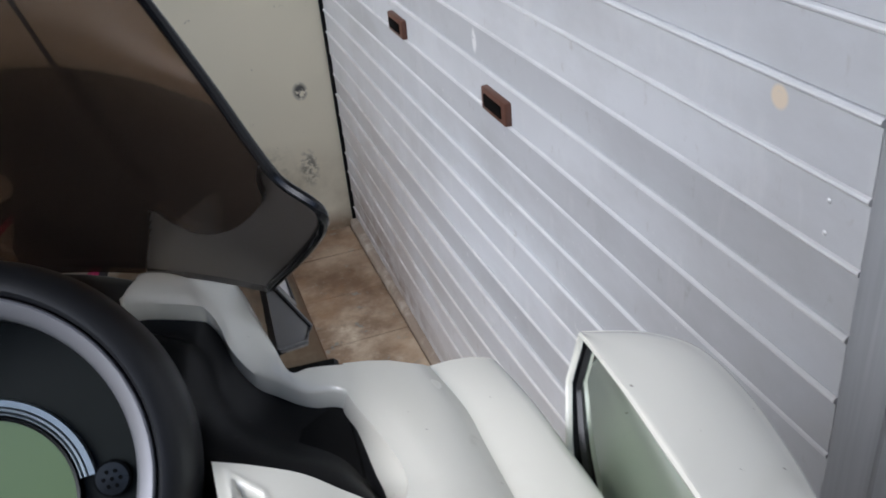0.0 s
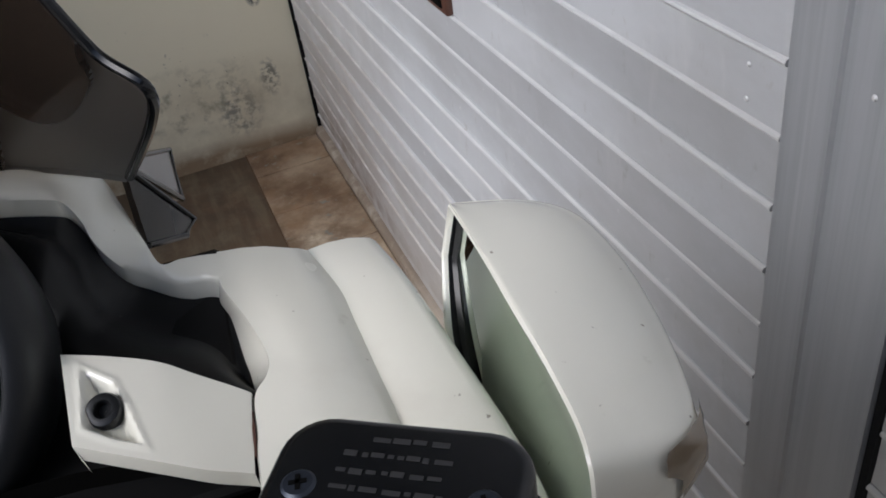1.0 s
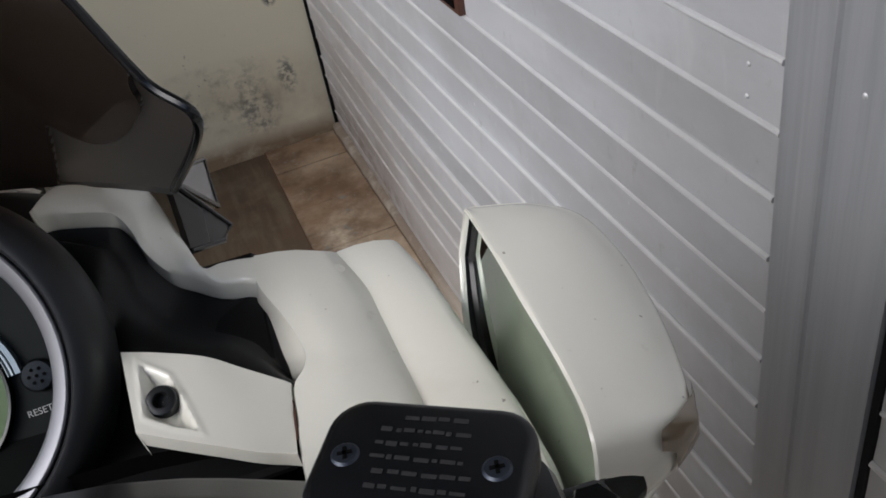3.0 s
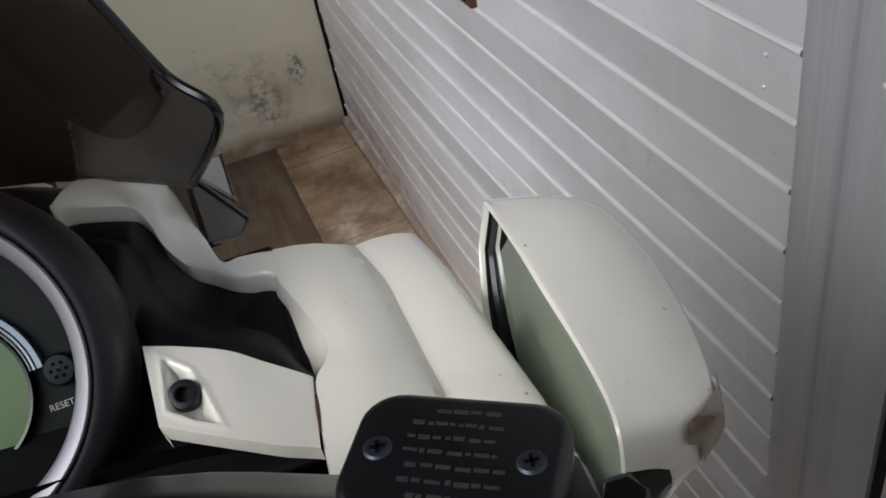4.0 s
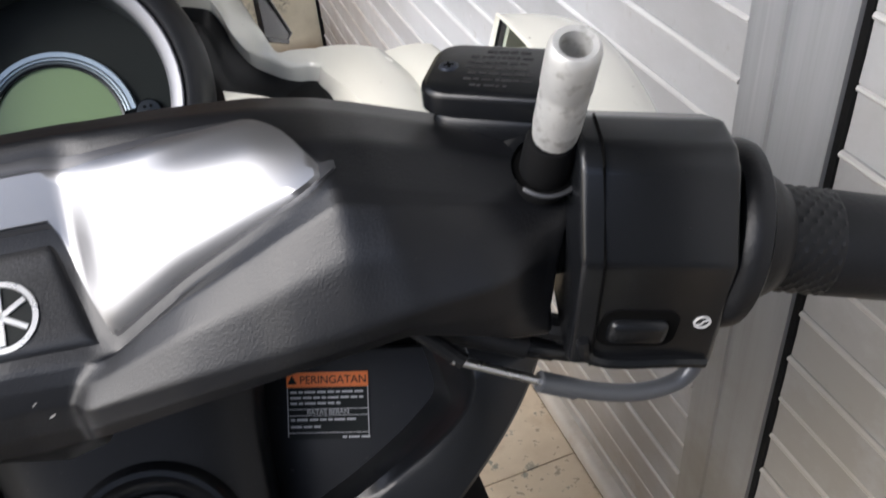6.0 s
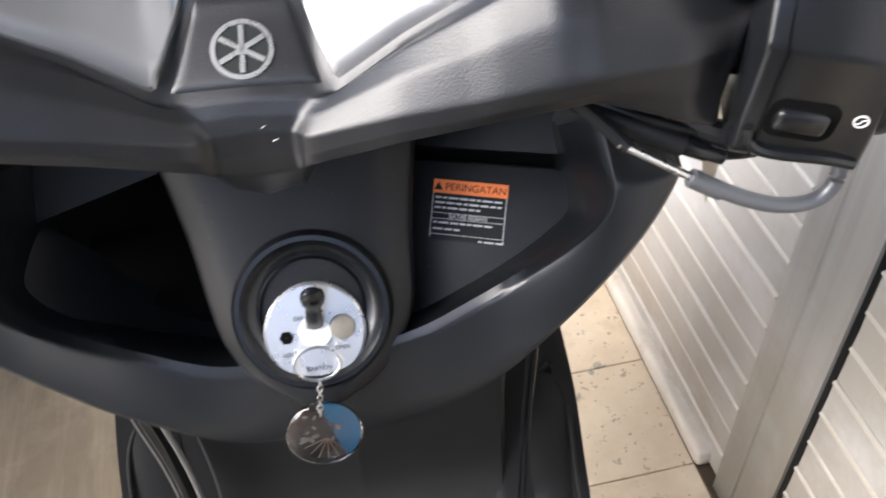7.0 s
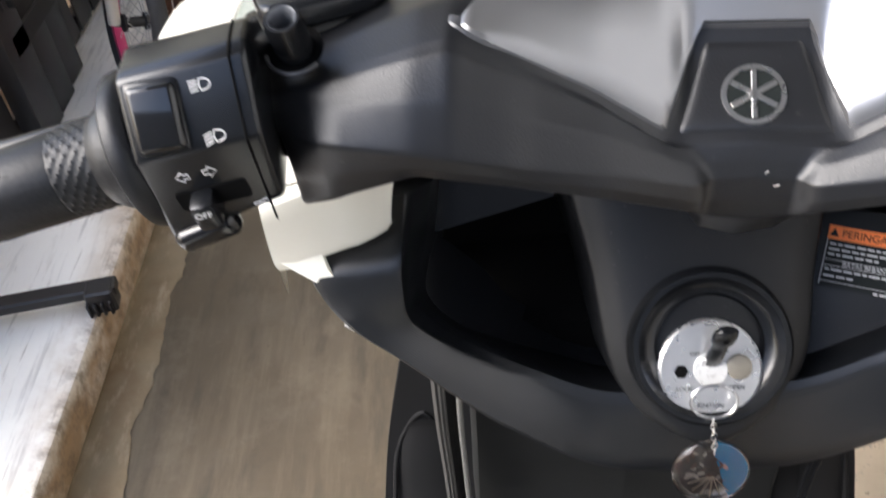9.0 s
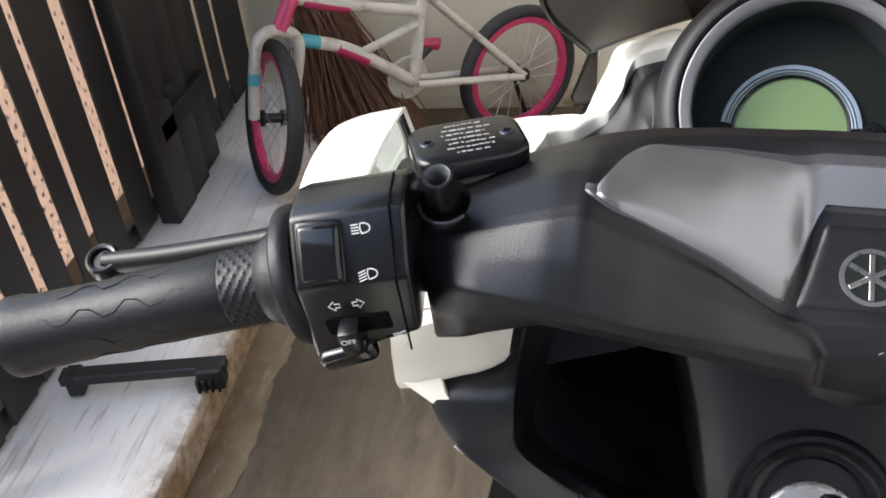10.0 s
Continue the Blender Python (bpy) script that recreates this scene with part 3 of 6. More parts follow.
# ---- scooter ----
scooter = thing("scooter", pose(0, 0, 0, 0, 0, -7.68), "white and black motor scooter with a dark smoked windscreen", "scooter")

# handlebar cover: sections from the left end to the right end
def cover_section(x, top, ty, my, mz, py, pz, ry, rz, cy, cz, by, bz):
    k = (0.0005 + 0.0030 * min(max((abs(x) - 0.021) / 0.045, 0), 1) * (1 - 0.8 * min(max((abs(x) - 0.12) / 0.04, 0), 1))) / math.hypot(ry - py, rz - pz)
    bulge = [(x, py + f * (ry - py) + g * k * (rz - pz), pz + f * (rz - pz) - g * k * (ry - py)) for f, g in ((0.14, 0.80), (0.52, 1.05))]
    return [(x, ty + 0.045, top - 0.03), (x, ty + 0.016, top - 0.004), (x, ty, top), (x, my, mz), (x, py, pz), *bulge, (x, ry, rz), (x, (ry + cy) / 2 - 0.001, (rz + cz) / 2), (x, cy, cz), (x, by, bz), (x, by + 0.05, bz - 0.004)]


half = [
    (0.000, 1.056, 0.036, 0.016, 1.024, -0.013, 1.004, -0.0200, 0.992, -0.020, 0.972, -0.004, 0.948),
    (0.027, 1.056, 0.036, 0.016, 1.024, -0.013, 1.003, -0.0205, 0.991, -0.021, 0.974, -0.004, 0.953),
    (0.034, 1.056, 0.035, 0.013, 1.033, -0.0135, 1.0035, -0.0270, 0.993, -0.027, 0.980, -0.006, 0.966),
    (0.060, 1.057, 0.032, 0.009, 1.046, -0.013, 1.022, -0.035, 1.005, -0.036, 0.994, -0.012, 0.984),
    (0.090, 1.057, 0.028, 0.006, 1.055, -0.016, 1.041, -0.042, 1.014, -0.040, 1.003, -0.016, 0.993),
    (0.110, 1.055, 0.024, 0.002, 1.056, -0.018, 1.053, -0.045, 1.019, -0.041, 1.0065, -0.018, 0.997),
    (0.124, 1.052, 0.021, 0.000, 1.054, -0.020, 1.050, -0.046, 1.022, -0.041, 1.0085, -0.018, 0.999),
    (0.148, 1.044, 0.014, -0.004, 1.045, -0.022, 1.041, -0.045, 1.025, -0.042, 1.001, -0.020, 0.991),
    (0.156, 1.041, 0.011, -0.006, 1.042, -0.023, 1.038, -0.0425, 1.025, -0.0425, 0.998, -0.021, 0.988),
    (0.168, 1.036, 0.006, -0.008, 1.038, -0.024, 1.034, -0.0340, 1.022, -0.0400, 0.994, -0.022, 0.983),
]
# skin of the cover: straight between the set lines, edges rounded over a few millimetres
NX, NV = 85, 10
lines = np.array([[(q[1], q[2]) for q in cover_section(*r)] for r in half])
hx = np.array([r[0] for r in half])
xs = np.linspace(-0.168, 0.168, 2 * NX - 1)
ring = np.stack([np.stack([np.interp(np.abs(xs), hx, lines[:, k, d]) for k in range(12)], 1) for d in (0, 1)], 2)
ring = np.concatenate([ring, ring[:, :1]], 1)
skin = np.stack([ring[:, int(v)] * (1 - v % 1) + ring[:, min(int(v) + 1, 12)] * (v % 1) for v in [k / NV for k in range(12 * NV)]], 1)
skin = sum(np.roll(skin, k, 1) for k in range(-1, 2)) / 3
wide = np.concatenate([skin[:1], skin, skin[-1:]], 0)
skin = sum(wide[k:k + len(xs)] for k in range(3)) / 3


def chin_x(x, v):
    """Draws the wings' inner ridges together below the emblem panel."""
    w = 0.0135 * min(max((v - 3.9) / 3.0, 0), 1) * min(max(11 - v, 0), 1)
    a = abs(x)
    # the ends are cut aslant, the upper face reaching further out
    g = 0.0125 * max(0, (a - 0.125) / 0.043) * min(max((8.3 - v) / 3.6, 0), 1)
    return math.copysign(a + g - w * (a / 0.033 if a < 0.033 else max(0, (0.080 - a) / 0.047)), x)


secs = [[Vector((chin_x(x, k / NV), *q)) for k, q in enumerate(row)] for x, row in zip(xs, skin)]


def end_sec(x, k):
    row = secs[0] if x < 0 else secs[-1]
    c = sum(row, Vector()) / len(row)
    push = Vector((math.copysign(abs(x) - 0.168, x), 0, 0))
    return [c + (p - c) * k + push for p in row]


part("handlebar_cover", grid([end_sec(-0.1694, 0.92), end_sec(-0.1690, 0.975), *secs, end_sec(0.1690, 0.975), end_sec(0.1694, 0.92)], True, True), M_black, scooter, "dark grey grained plastic handlebar cover", 40)


def cover_pt(x, v):
    """Point on the cover at x; v counts along the section: 2 top, 3 middle, 4 foot of the insert, 5 ridge."""
    i = min(max((x + 0.168) / 0.336 * (len(xs) - 1), 0), len(xs) - 1.001)
    j = min(max(v * NV, 0), 12 * NV - 2)
    a, b = int(i), int(j)
    return secs[a][b].lerp(secs[a][b + 1], j - b).lerp(secs[a + 1][b].lerp(secs[a + 1][b + 1], j - b), i - a)


def insert_rows(lift, grow):
    rows = []
    for i in range(-40, 41):
        x = (0.109 + grow) * i / 40
        a = abs(x)
        lo = 2.74 if a < 0.020 else 2.74 + 1.20 * min(1, (a - 0.020) / 0.013)
        hi = 2.22 if a < 0.085 else 2.22 + 1.5 * ((a - 0.085) / 0.024) ** 2
        hi = min(hi, 3.75)
        lo -= 0.22 * max(0, (a - 0.098) / 0.011) ** 2
        hi = min(hi, lo - 0.06)
        lo, hi = lo + grow * 14, hi - grow * 25
        row = []
        for j in range(11):
            v = hi + (lo - hi) * j / 10
            p, q = cover_pt(x, v), cover_pt(x + 0.002, v)
            n = (q - p).cross(cover_pt(x, v + 0.1) - p).normalized()
            if n.z < 0:
                n = -n
            edge = j in (0, 10) or abs(i) == 40
            row.append(p + n * (lift if not edge else -0.0015))
        rows.append(row)
    return rows


M_border = mat('border_grey', (0.05, 0.051, 0.055), 0.4, metal=0.3, var=0.05)
part("insert_border", grid(insert_rows(0.0012, 0.0045)), M_border, scooter, "grey border of the silver insert", 60)
part("silver_insert", grid(insert_rows(0.0030, 0.0)), M_silver, scooter, "satin silver wing-shaped plastic insert", 60)
# raised panel between the wings, with a bevelled border
rows = []
for j in range(17):
    v = 2.86 + 1.09 * j / 16
    w = 0.0188 + 0.0108 * j / 16
    ey = min(j, 16 - j)
    row = []
    for i in range(29):
        u = -1 + 2 * i / 28
        x = w * u * (1 - 0.10 * max(0, (2 - j) / 2) ** 2)
        p = cover_pt(x, v)
        n = (cover_pt(x + 0.002, v) - p).cross(cover_pt(x, v + 0.1) - p).normalized()
        n = -n if n.z < 0 else n
        e = min(ey, i, 28 - i)
        row.append(p + n * (-0.0012, 0.0006, 0.0011, 0.0012)[min(e, 3)])
    rows.append(row)
part("emblem_panel", grid(rows), M_black, scooter, "raised grained panel behind the emblem", 60)
EMN = Vector((0, -0.587, 0.810))
emb = part("emblem", lathe([(0.0001, 0.0), (0.0098, 0.0), (0.0100, 0.0012), (0.0118, 0.0012), (0.0122, -0.002)], Vector((-0.0006, 0.0012, 1.0146)), EMN, 40), M_steel, scooter, "round silver emblem ring")
part("emblem_field", lathe([(0.0001, 0.0008), (0.0099, 0.0008)], Vector((-0.0006, 0.0012, 1.0146)), EMN, 32), M_dial, emb)
for a in (0, 60, 120):
    m = facing(Vector((-0.0006, 0.0012, 1.0146)) + EMN * 0.0012, EMN) @ pose(0, 0, 0, 0, 0, a)
    part("emblem_bar", box((0.0020, 0.0190, 0.0008), (0, 0, 0), 0.0002, 1, m), M_steel, emb)


M_pipe = mat('grey_pipe', (0.085, 0.09, 0.10), 0.35, metal=0.3, var=0.1)
M_gloss = mat('gloss_black', (0.006, 0.006, 0.0065), 0.10, var=0.1, scale=40, spec=0.5)
M_lever = mat("satin_black_lever", (0.007, 0.007, 0.0078), 0.30, var=0.2, scale=60, spec=0.2)
M_screw = mat('screw_black', (0.02, 0.021, 0.023), 0.35, metal=0.5, var=0.1, scale=80)
M_bluezinc = mat('dull_zinc', (0.034, 0.040, 0.054), 0.38, metal=0.6, var=0.25, scale=300)
M_print_clear = mat('clear_print', (0.22, 0.22, 0.22), 0.6, var=0.3, scale=500)
M_print = mat('worn_print', (0.019, 0.019, 0.020), 0.6, var=0.3, scale=500)


# controls on each side
def controls(s):
    c = Vector((0.2005 if s > 0 else -0.198, -0.030, 1.024))
    out = Vector((s * 0.955, -0.23, -0.20)).normalized()
    fold, low = (0.012, -0.039) if s > 0 else (0.0155, -0.030)
    prof = [(-0.030, fold), (-0.030, low + 0.006), (-0.024, low), (0.010, low), (0.024, low + 0.014), (0.028, 0.008), (0.021, 0.028), (0.006, 0.0370), (-0.008, 0.0385), (-0.0145, fold + 0.0225)]
    m = Matrix.Translation(c) @ pose(0, 0, 0, 6, s * 8, -s * 11)
    bm = bmesh.new()
    ends = []
    for x in (-0.0232, 0.0228):
        drop = (0.0105 if x * s < 0 else 0.0) if s > 0 else 0.0105 * (x + 0.0228) / 0.046
        ends.append([bm.verts.new(m @ Vector((x - 0.09 * z * s, y, z + ((drop if s < 0 else 0) if z < low + 0.010 else 0)))) for y, z in prof])
    bm.faces.new(ends[0])
    bm.faces.new(ends[1])
    for k in range(len(prof)):
        q = (k + 1) % len(prof)
        bm.faces.new((ends[0][k], ends[0][q], ends[1][q], ends[1][k]))
    bmesh.ops.recalc_face_normals(bm, faces=bm.faces)
    bmesh.ops.bevel(bm, geom=bm.edges[:], offset=0.0022, segments=3, affect='EDGES', profile=0.5)
    housing = part("switch_housing", bm, M_black_smooth, scooter, "glossy black switch housing", 40)
    seam = [m @ Vector(((-0.0165 if s > 0 else 0.0170) - 0.09 * z * s, y, z)) for y, z in ((-0.0304, low + 0.006), (-0.0304, fold), (-0.0147, fold + 0.0229), (-0.008, 0.0389), (0.006, 0.0374))]
    part("housing_seam", tube(seam, 0.00045, 6), M_hole_shade, housing)
    if s < 0:
        rocker = part("beam_switch", box((0.0168, 0.007, 0.0225), (0, 0, 0), 0.0024, 3, m @ pose(-0.0085, -0.0232, 0.0265, -35, 5, 0)), M_gloss, housing, "glossy black rocker switch")
        part("rocker_frame", box((0.0196, 0.006, 0.0256), (0, 0, 0), 0.003, 2, m @ pose(-0.0085, -0.0222, 0.0260, -35, 5, 0)), M_black_smooth, housing)
        part("switch_slot", prism(round_rect(0.026, 0.0085, 0.0014), 0.0012, m @ facing((-0.002, -0.0294, -0.0060), (0, -1, 0.0))), M_hole_shade, housing)
        part("indicator_switch", box((0.0090, 0.013, 0.0125), (-0.0050, -0.0335, -0.0080), 0.002, 2, m), M_black_smooth, housing)
        part("horn_button", box((0.026, 0.010, 0.011), (0, 0, 0), 0.004, 3, m @ pose(-0.0115, -0.0285, -0.0235, 0, -12, 0)), M_gloss, housing, "glossy black horn button")
        bpy.context.view_layer.update()

        def spot(x, y, z):
            _, at, nr, _ = housing.closest_point_on_mesh(m @ Vector((x, y, z)))
            return facing(at, nr, m.to_3x3() @ Vector((0, 0, 1)))

        def mark(name, outline, x, y, z, depth=0.0003):
            part(name, prism(outline, depth, spot(x, y, z)), M_mark, housing)

        def stroke(name, pts, x, y, z):
            f = spot(x, y, z)
            part(name, tube([f @ Vector((u, v, 0.0001)) for u, v in pts], 0.00026, 6), M_mark, housing)
        k_ = 0.78
        dee = [(0.0034 * math.cos(a), 0.0024 * math.sin(a)) for a in [-math.pi / 2 + math.pi * k / 10 for k in range(11)]]
        for y, z, t in ((-0.0185, 0.0320, 0.0), (-0.0286, 0.0178, 0.0012)):
            stroke("lamp_symbol", [(k_ * u, k_ * v) for u, v in [*dee, (-0.0010, 0.0026), (-0.0016, 0.0), (-0.0010, -0.0026), dee[0]]], 0.0092, y, z)
            for k in range(4):
                q = 0.0021 - 0.0014 * k
                stroke("lamp_symbol", [(-0.0060 * k_, (q - t) * k_), (-0.0022 * k_, q * k_)], 0.0092, y, z)
        arrow = [(0, 0.0010), (0.0020, 0.0010), (0.0020, 0.0024), (0.0046, 0), (0.0020, -0.0024), (0.0020, -0.0010), (0, -0.0010)]
        stroke("arrow_symbol", [*arrow, arrow[0]], -0.0015, -0.045, 0.0048)
        stroke("arrow_symbol", [(-u, v) for u, v in [*arrow, arrow[0]]], -0.0068, -0.045, 0.0048)
        stroke("horn_symbol", [(0, 0.0009), (0.003, 0.0009), (0.0050, 0.0022), (0.0050, -0.0022), (0.003, -0.0009), (0, -0.0009), (0, 0.0009)], 0.0105, -0.045, -0.0185)
        text("OFF", 0.0036, m @ facing((-0.0050, -0.0402, -0.0058), (0, -1, 0)), M_mark, housing)
    else:
        part("switch_recess", prism(round_rect(0.024, 0.0165, 0.005), 0.0012, m @ facing((-0.0020, -0.0292, -0.0150), (0, -1, 0))), M_hole_shade, housing)
        part("start_symbol", lathe([(0.0021, 0), (0.0021, 0.0004), (0.0027, 0.0004), (0.0027, 0)], m @ Vector((0.0170, -0.0300, -0.0118)), m.to_3x3() @ Vector((0, -1, 0)), 20), M_mark, housing)
        part("start_symbol", tube([m @ Vector((0.0170 + u, -0.0304, -0.0118 + w)) for u, w in ((-0.0016, -0.0012), (-0.0002, -0.0006), (0.0002, 0.0006), (0.0016, 0.0012))], 0.00022, 6), M_mark, housing)
        part("start_button", box((0.0185, 0.006, 0.0095), (-0.0025, -0.0306, -0.0150), 0.0025, 3, m), M_black_smooth, housing)
        part("thumb_ledge", tube([m @ Vector(q) for q in ((-0.018, -0.0298, -0.0215), (-0.0150, -0.0305, -0.0285), (-0.006, -0.0308, -0.0310), (0.012, -0.0308, -0.0300), (0.023, -0.0300, -0.0310))], 0.0022, 8, 4), M_black_smooth, housing)
    a = c + out * 0.0315
    part("flange", lathe([(0.016, -0.009), (0.0282, -0.008), (0.0298, -0.006), (0.0303, -0.003), (0.0296, 0.0), (0.0276, 0.0014), (0.0222, 0.0018), (0.0212, 0.003), (0.0208, 0.007), (0.0188, 0.0105), (0.0170, 0.013)], a, out, 40), M_grip, scooter)
    gq = out.to_track_quat('Z', 'Y').to_matrix()

    def on_grip(r, h, t):
        return a + gq @ Vector((r * math.cos(t), r * math.sin(t), h))
    part("grip_collar", grid([[on_grip(0.0168 + 0.0006 * (1 if (k + j) % 4 < 2 else 0) * (1 if (k - j) % 4 < 2 else 0.3) * (1 if 0 < j < 17 else 0), 0.010 + 0.019 * j / 17, 2 * math.pi * k / 72) for k in range(72)] for j in range(18)], True), M_grip, scooter, "knurled rubber collar", 25)
    grip = part("grip", lathe([(0.0165, 0.028), (0.0172, 0.030), (0.0166, 0.06), (0.0163, 0.09), (0.0172, 0.122), (0.0185, 0.128), (0.0185, 0.134), (0.012, 0.138), (0.0001, 0.139)], a, out, 40), M_grip, scooter, "ribbed black rubber grip")
    for t0 in range(8):
        tt = 2 * math.pi * t0 / 8
        part("grip_rib", tube([on_grip(0.0166, 0.032 + 0.088 * k / 16, tt + 0.16 * (1 if (k // 2) % 2 else -1) * (1 if k % 2 else 0.6)) for k in range(17)], 0.00035, 5), M_rubber, grip)
    # clamp, lever
    if s > 0:
        lv = [Vector(q) for q in ((0.203, 0.030, 1.004), (0.2340, 0.030, 0.9898), (0.2552, 0.030, 0.9754), (0.2826, 0.030, 0.9591), (0.3140, 0.030, 0.9484), (0.3417, 0.030, 0.9404), (0.3850, 0.028, 0.9310))]
    else:
        lv = [Vector(q) for q in ((-0.203, 0.030, 1.008), (-0.240, 0.032, 0.995), (-0.290, 0.031, 0.9795), (-0.340, 0.030, 0.9660), (-0.384, 0.030, 0.9560))]
    blade = curve_pts(lv, 6)
    hz = [(0.0095 if s > 0 else 0.0070) * min(1, 0.72 + 0.02 * k) for k in range(len(blade))]
    rows = [[p + Vector((0, 0.0058 * math.cos(2 * math.pi * k / 16), h * math.sin(2 * math.pi * k / 16))) for k in range(16)] for p, h in zip(blade, hz)]
    lever = part("brake_lever", grid(rows, True, True), M_lever, scooter, "black brake lever with a round end")
    part("lever_ball", lathe([(0.0001, -0.0095), (0.0070, -0.009), (0.0105, -0.005), (0.0110, 0.001), (0.0098, 0.006), (0.0082, 0.0072), (0.0066, 0.0068), (0.0058, 0.0045), (0.0001, 0.0045)], lv[-1], (0.1, -0.45, 0.9), 28), M_black_smooth, lever)
    part("lever_clamp", box((0.036, 0.040, 0.024), c + Vector((-s * 0.016, 0.040, 0.006)), 0.006, 2), M_black_smooth, scooter)
    part("lever_pivot", lathe([(0.0001, 0.006), (0.0062, 0.006), (0.0070, 0.005), (0.0070, -0.004), (0.0095, -0.004), (0.0095, -0.012)], Vector((s * 0.2135, 0.030, 1.0065)), (0, 0, 1), 6 if s > 0 else 16), M_black_smooth, scooter)
    if s > 0:
        part("lever_bracket", box((0.030, 0.030, 0.018), (0.206, 0.027, 0.999), 0.004, 2), M_black_smooth, scooter)
    # reservoir
    rm = pose(0.172, 0.021, 1.036, 0, 0, -28) if s > 0 else pose(-0.1655, 0.0195, 1.034, 0, 0, 26)
    res = part("brake_reservoir", box((0.044, 0.030, 0.022), (0, 0, 0.003), 0.007, 3, rm), M_black_smooth, scooter, "black brake fluid reservoir")
    part("reservoir_neck", box((0.026, 0.020, 0.03), (0, 0, -0.018), 0.005, 2, rm), M_black_smooth, res)
    cap = part("reservoir_cap", prism(round_rect(0.0495, 0.0352, 0.0095), 0.0085, rm @ pose(0, 0, 0.014), 0.0026), M_black_smooth, res, "black cap with two cross screws")
    for dx in (-0.0174, 0.0174):
        part("screw", lathe([(0.0001, 0.0006), (0.0028, 0.0005), (0.0034, 0)], rm @ Vector((dx, 0, 0.0225)), (0, 0, 1), 20), M_bluezinc, cap, "dull zinc cross-head screw")
        for a in (20, 110):
            part("screw_slot", box((0.0034, 0.0009, 0.0004), (0, 0, 0), 0, 1, rm @ pose(dx, 0, 0.02312, 0, 0, a)), M_hole_shade, cap)
    rnd = random.Random(5 + s)
    for r in range(7):
        x, end = -0.0118 + rnd.uniform(0, 0.003), 0.0118 - rnd.uniform(0, 0.004)
        if r in (0, 6):
            x, end = x + 0.003, end - 0.003
        while x < end:
            w = rnd.choice((0.0012, 0.0019, 0.0026, 0.0034))
            h = rnd.choice((0.0008, 0.0010, 0.0012))
            part("print_line", box((w, h, 0.0002), (x + w / 2, 0.0120 - 0.0039 * r + rnd.uniform(-0.0002, 0.0002), 0.02258), 0, 1, rm), M_print if s > 0 else M_print_clear, cap)
            x += w + rnd.choice((0.0005, 0.0007, 0.0011))
    part("handlebar_tube", tube([(s * 0.155, -0.010, 1.010), (s * 0.196, -0.024, 1.018)], 0.0115, 20), M_cavity, scooter)
    # mirror boss
    bx = Vector((0, -0.40, 0.92)).normalized()
    b = Vector((0.1722, -0.0312, 1.0632) if s > 0 else (-0.1655, -0.0275, 1.066)) - bx * 0.016
    q = 0.84 if s > 0 else 0.76
    part("mirror_boss", lathe([(0.0095 * q, -0.008), (0.0090 * q, 0.013), (0.0082 * q, 0.016), (0.0068 * q, 0.016)], b, bx, 28), M_cavity if s > 0 else M_black_smooth, scooter)
    q2 = b + bx * (0.001 if s > 0 else -0.002)
    part("boss_recess", lathe([(0.0001, -0.001), (0.0098, -0.001), (0.0104, 0.0004)], q2, bx, 32), M_hole_shade, scooter, "dark recess round the mirror boss")
    bq = facing(q2, bx, (0, 1, 0))
    part("recess_edge", tube([bq @ Vector((0.0106 * math.cos(a), 0.0106 * math.sin(a), 0.0003)) for a in [radians((215 if s > 0 else 195) + 130 * k / 16) for k in range(17)]], 0.0008, 6), M_border, scooter, "worn pale edge of the recess")
    if s > 0:
        part("mirror_sleeve", lathe([(0.0064, 0.006), (0.0069, 0.012), (0.0069, 0.026), (0.0066, 0.027), (0.0071, 0.029), (0.0071, 0.041), (0.0066, 0.0435), (0.0058, 0.0445), (0.0043, 0.0440), (0.0039, 0.024), (0.0001, 0.024)], b + bx * 0.011 + Vector((0.0006, 0, 0)), bx, 18), M_zinc, scooter, "bare zinc threaded sleeve")
    else:
        part("boss_thread", lathe([(0.0052, 0.016), (0.0046, 0.0155), (0.0036, 0.012), (0.0034, -0.006), (0.0001, -0.006)], b, bx, 28), M_pipe, scooter)


both(controls)

# hoses by the right switch
part("throttle_cable", tube([(0.100, 0.03, 0.985), (0.120, -0.010, 0.992), (0.142, -0.0266, 0.9765)], 0.0030, 10, 5), M_rubber, scooter)
part("throttle_pipe", tube([(0.168, -0.030, 0.962), (0.187, -0.032, 0.952), (0.205, -0.032, 0.945), (0.220, -0.031, 0.944), (0.228, -0.030, 0.950), (0.230, -0.028, 0.962), (0.228, -0.027, 0.978)], 0.0035, 14, 6), M_pipe, scooter, "grey bent throttle pipe")
part("pipe_ferrule", tube([(0.168, -0.0302, 0.9616), (0.181, -0.0310, 0.9540)], 0.0040, 14), M_pipe, scooter)
part("cable_rod", tube([(0.138, -0.0262, 0.9785), (0.170, -0.0302, 0.9606)], 0.0017, 10), M_steel, scooter, "bright steel cable rod")
part("brake_hose", tube([(0.105, 0.06, 0.975), (0.150, 0.004, 0.984), (0.172, -0.018, 0.978), (0.186, -0.024, 0.976)], 0.0050, 10, 6), M_rubber, scooter)
part("cable_sleeve", tube([(0.112, 0.004, 0.990), (0.1345, -0.012, 0.9822), (0.166, -0.0215, 0.9715)], [0.0046, 0.0047, 0.0047], 14), M_rubber, scooter, "black rubber cable sleeve")
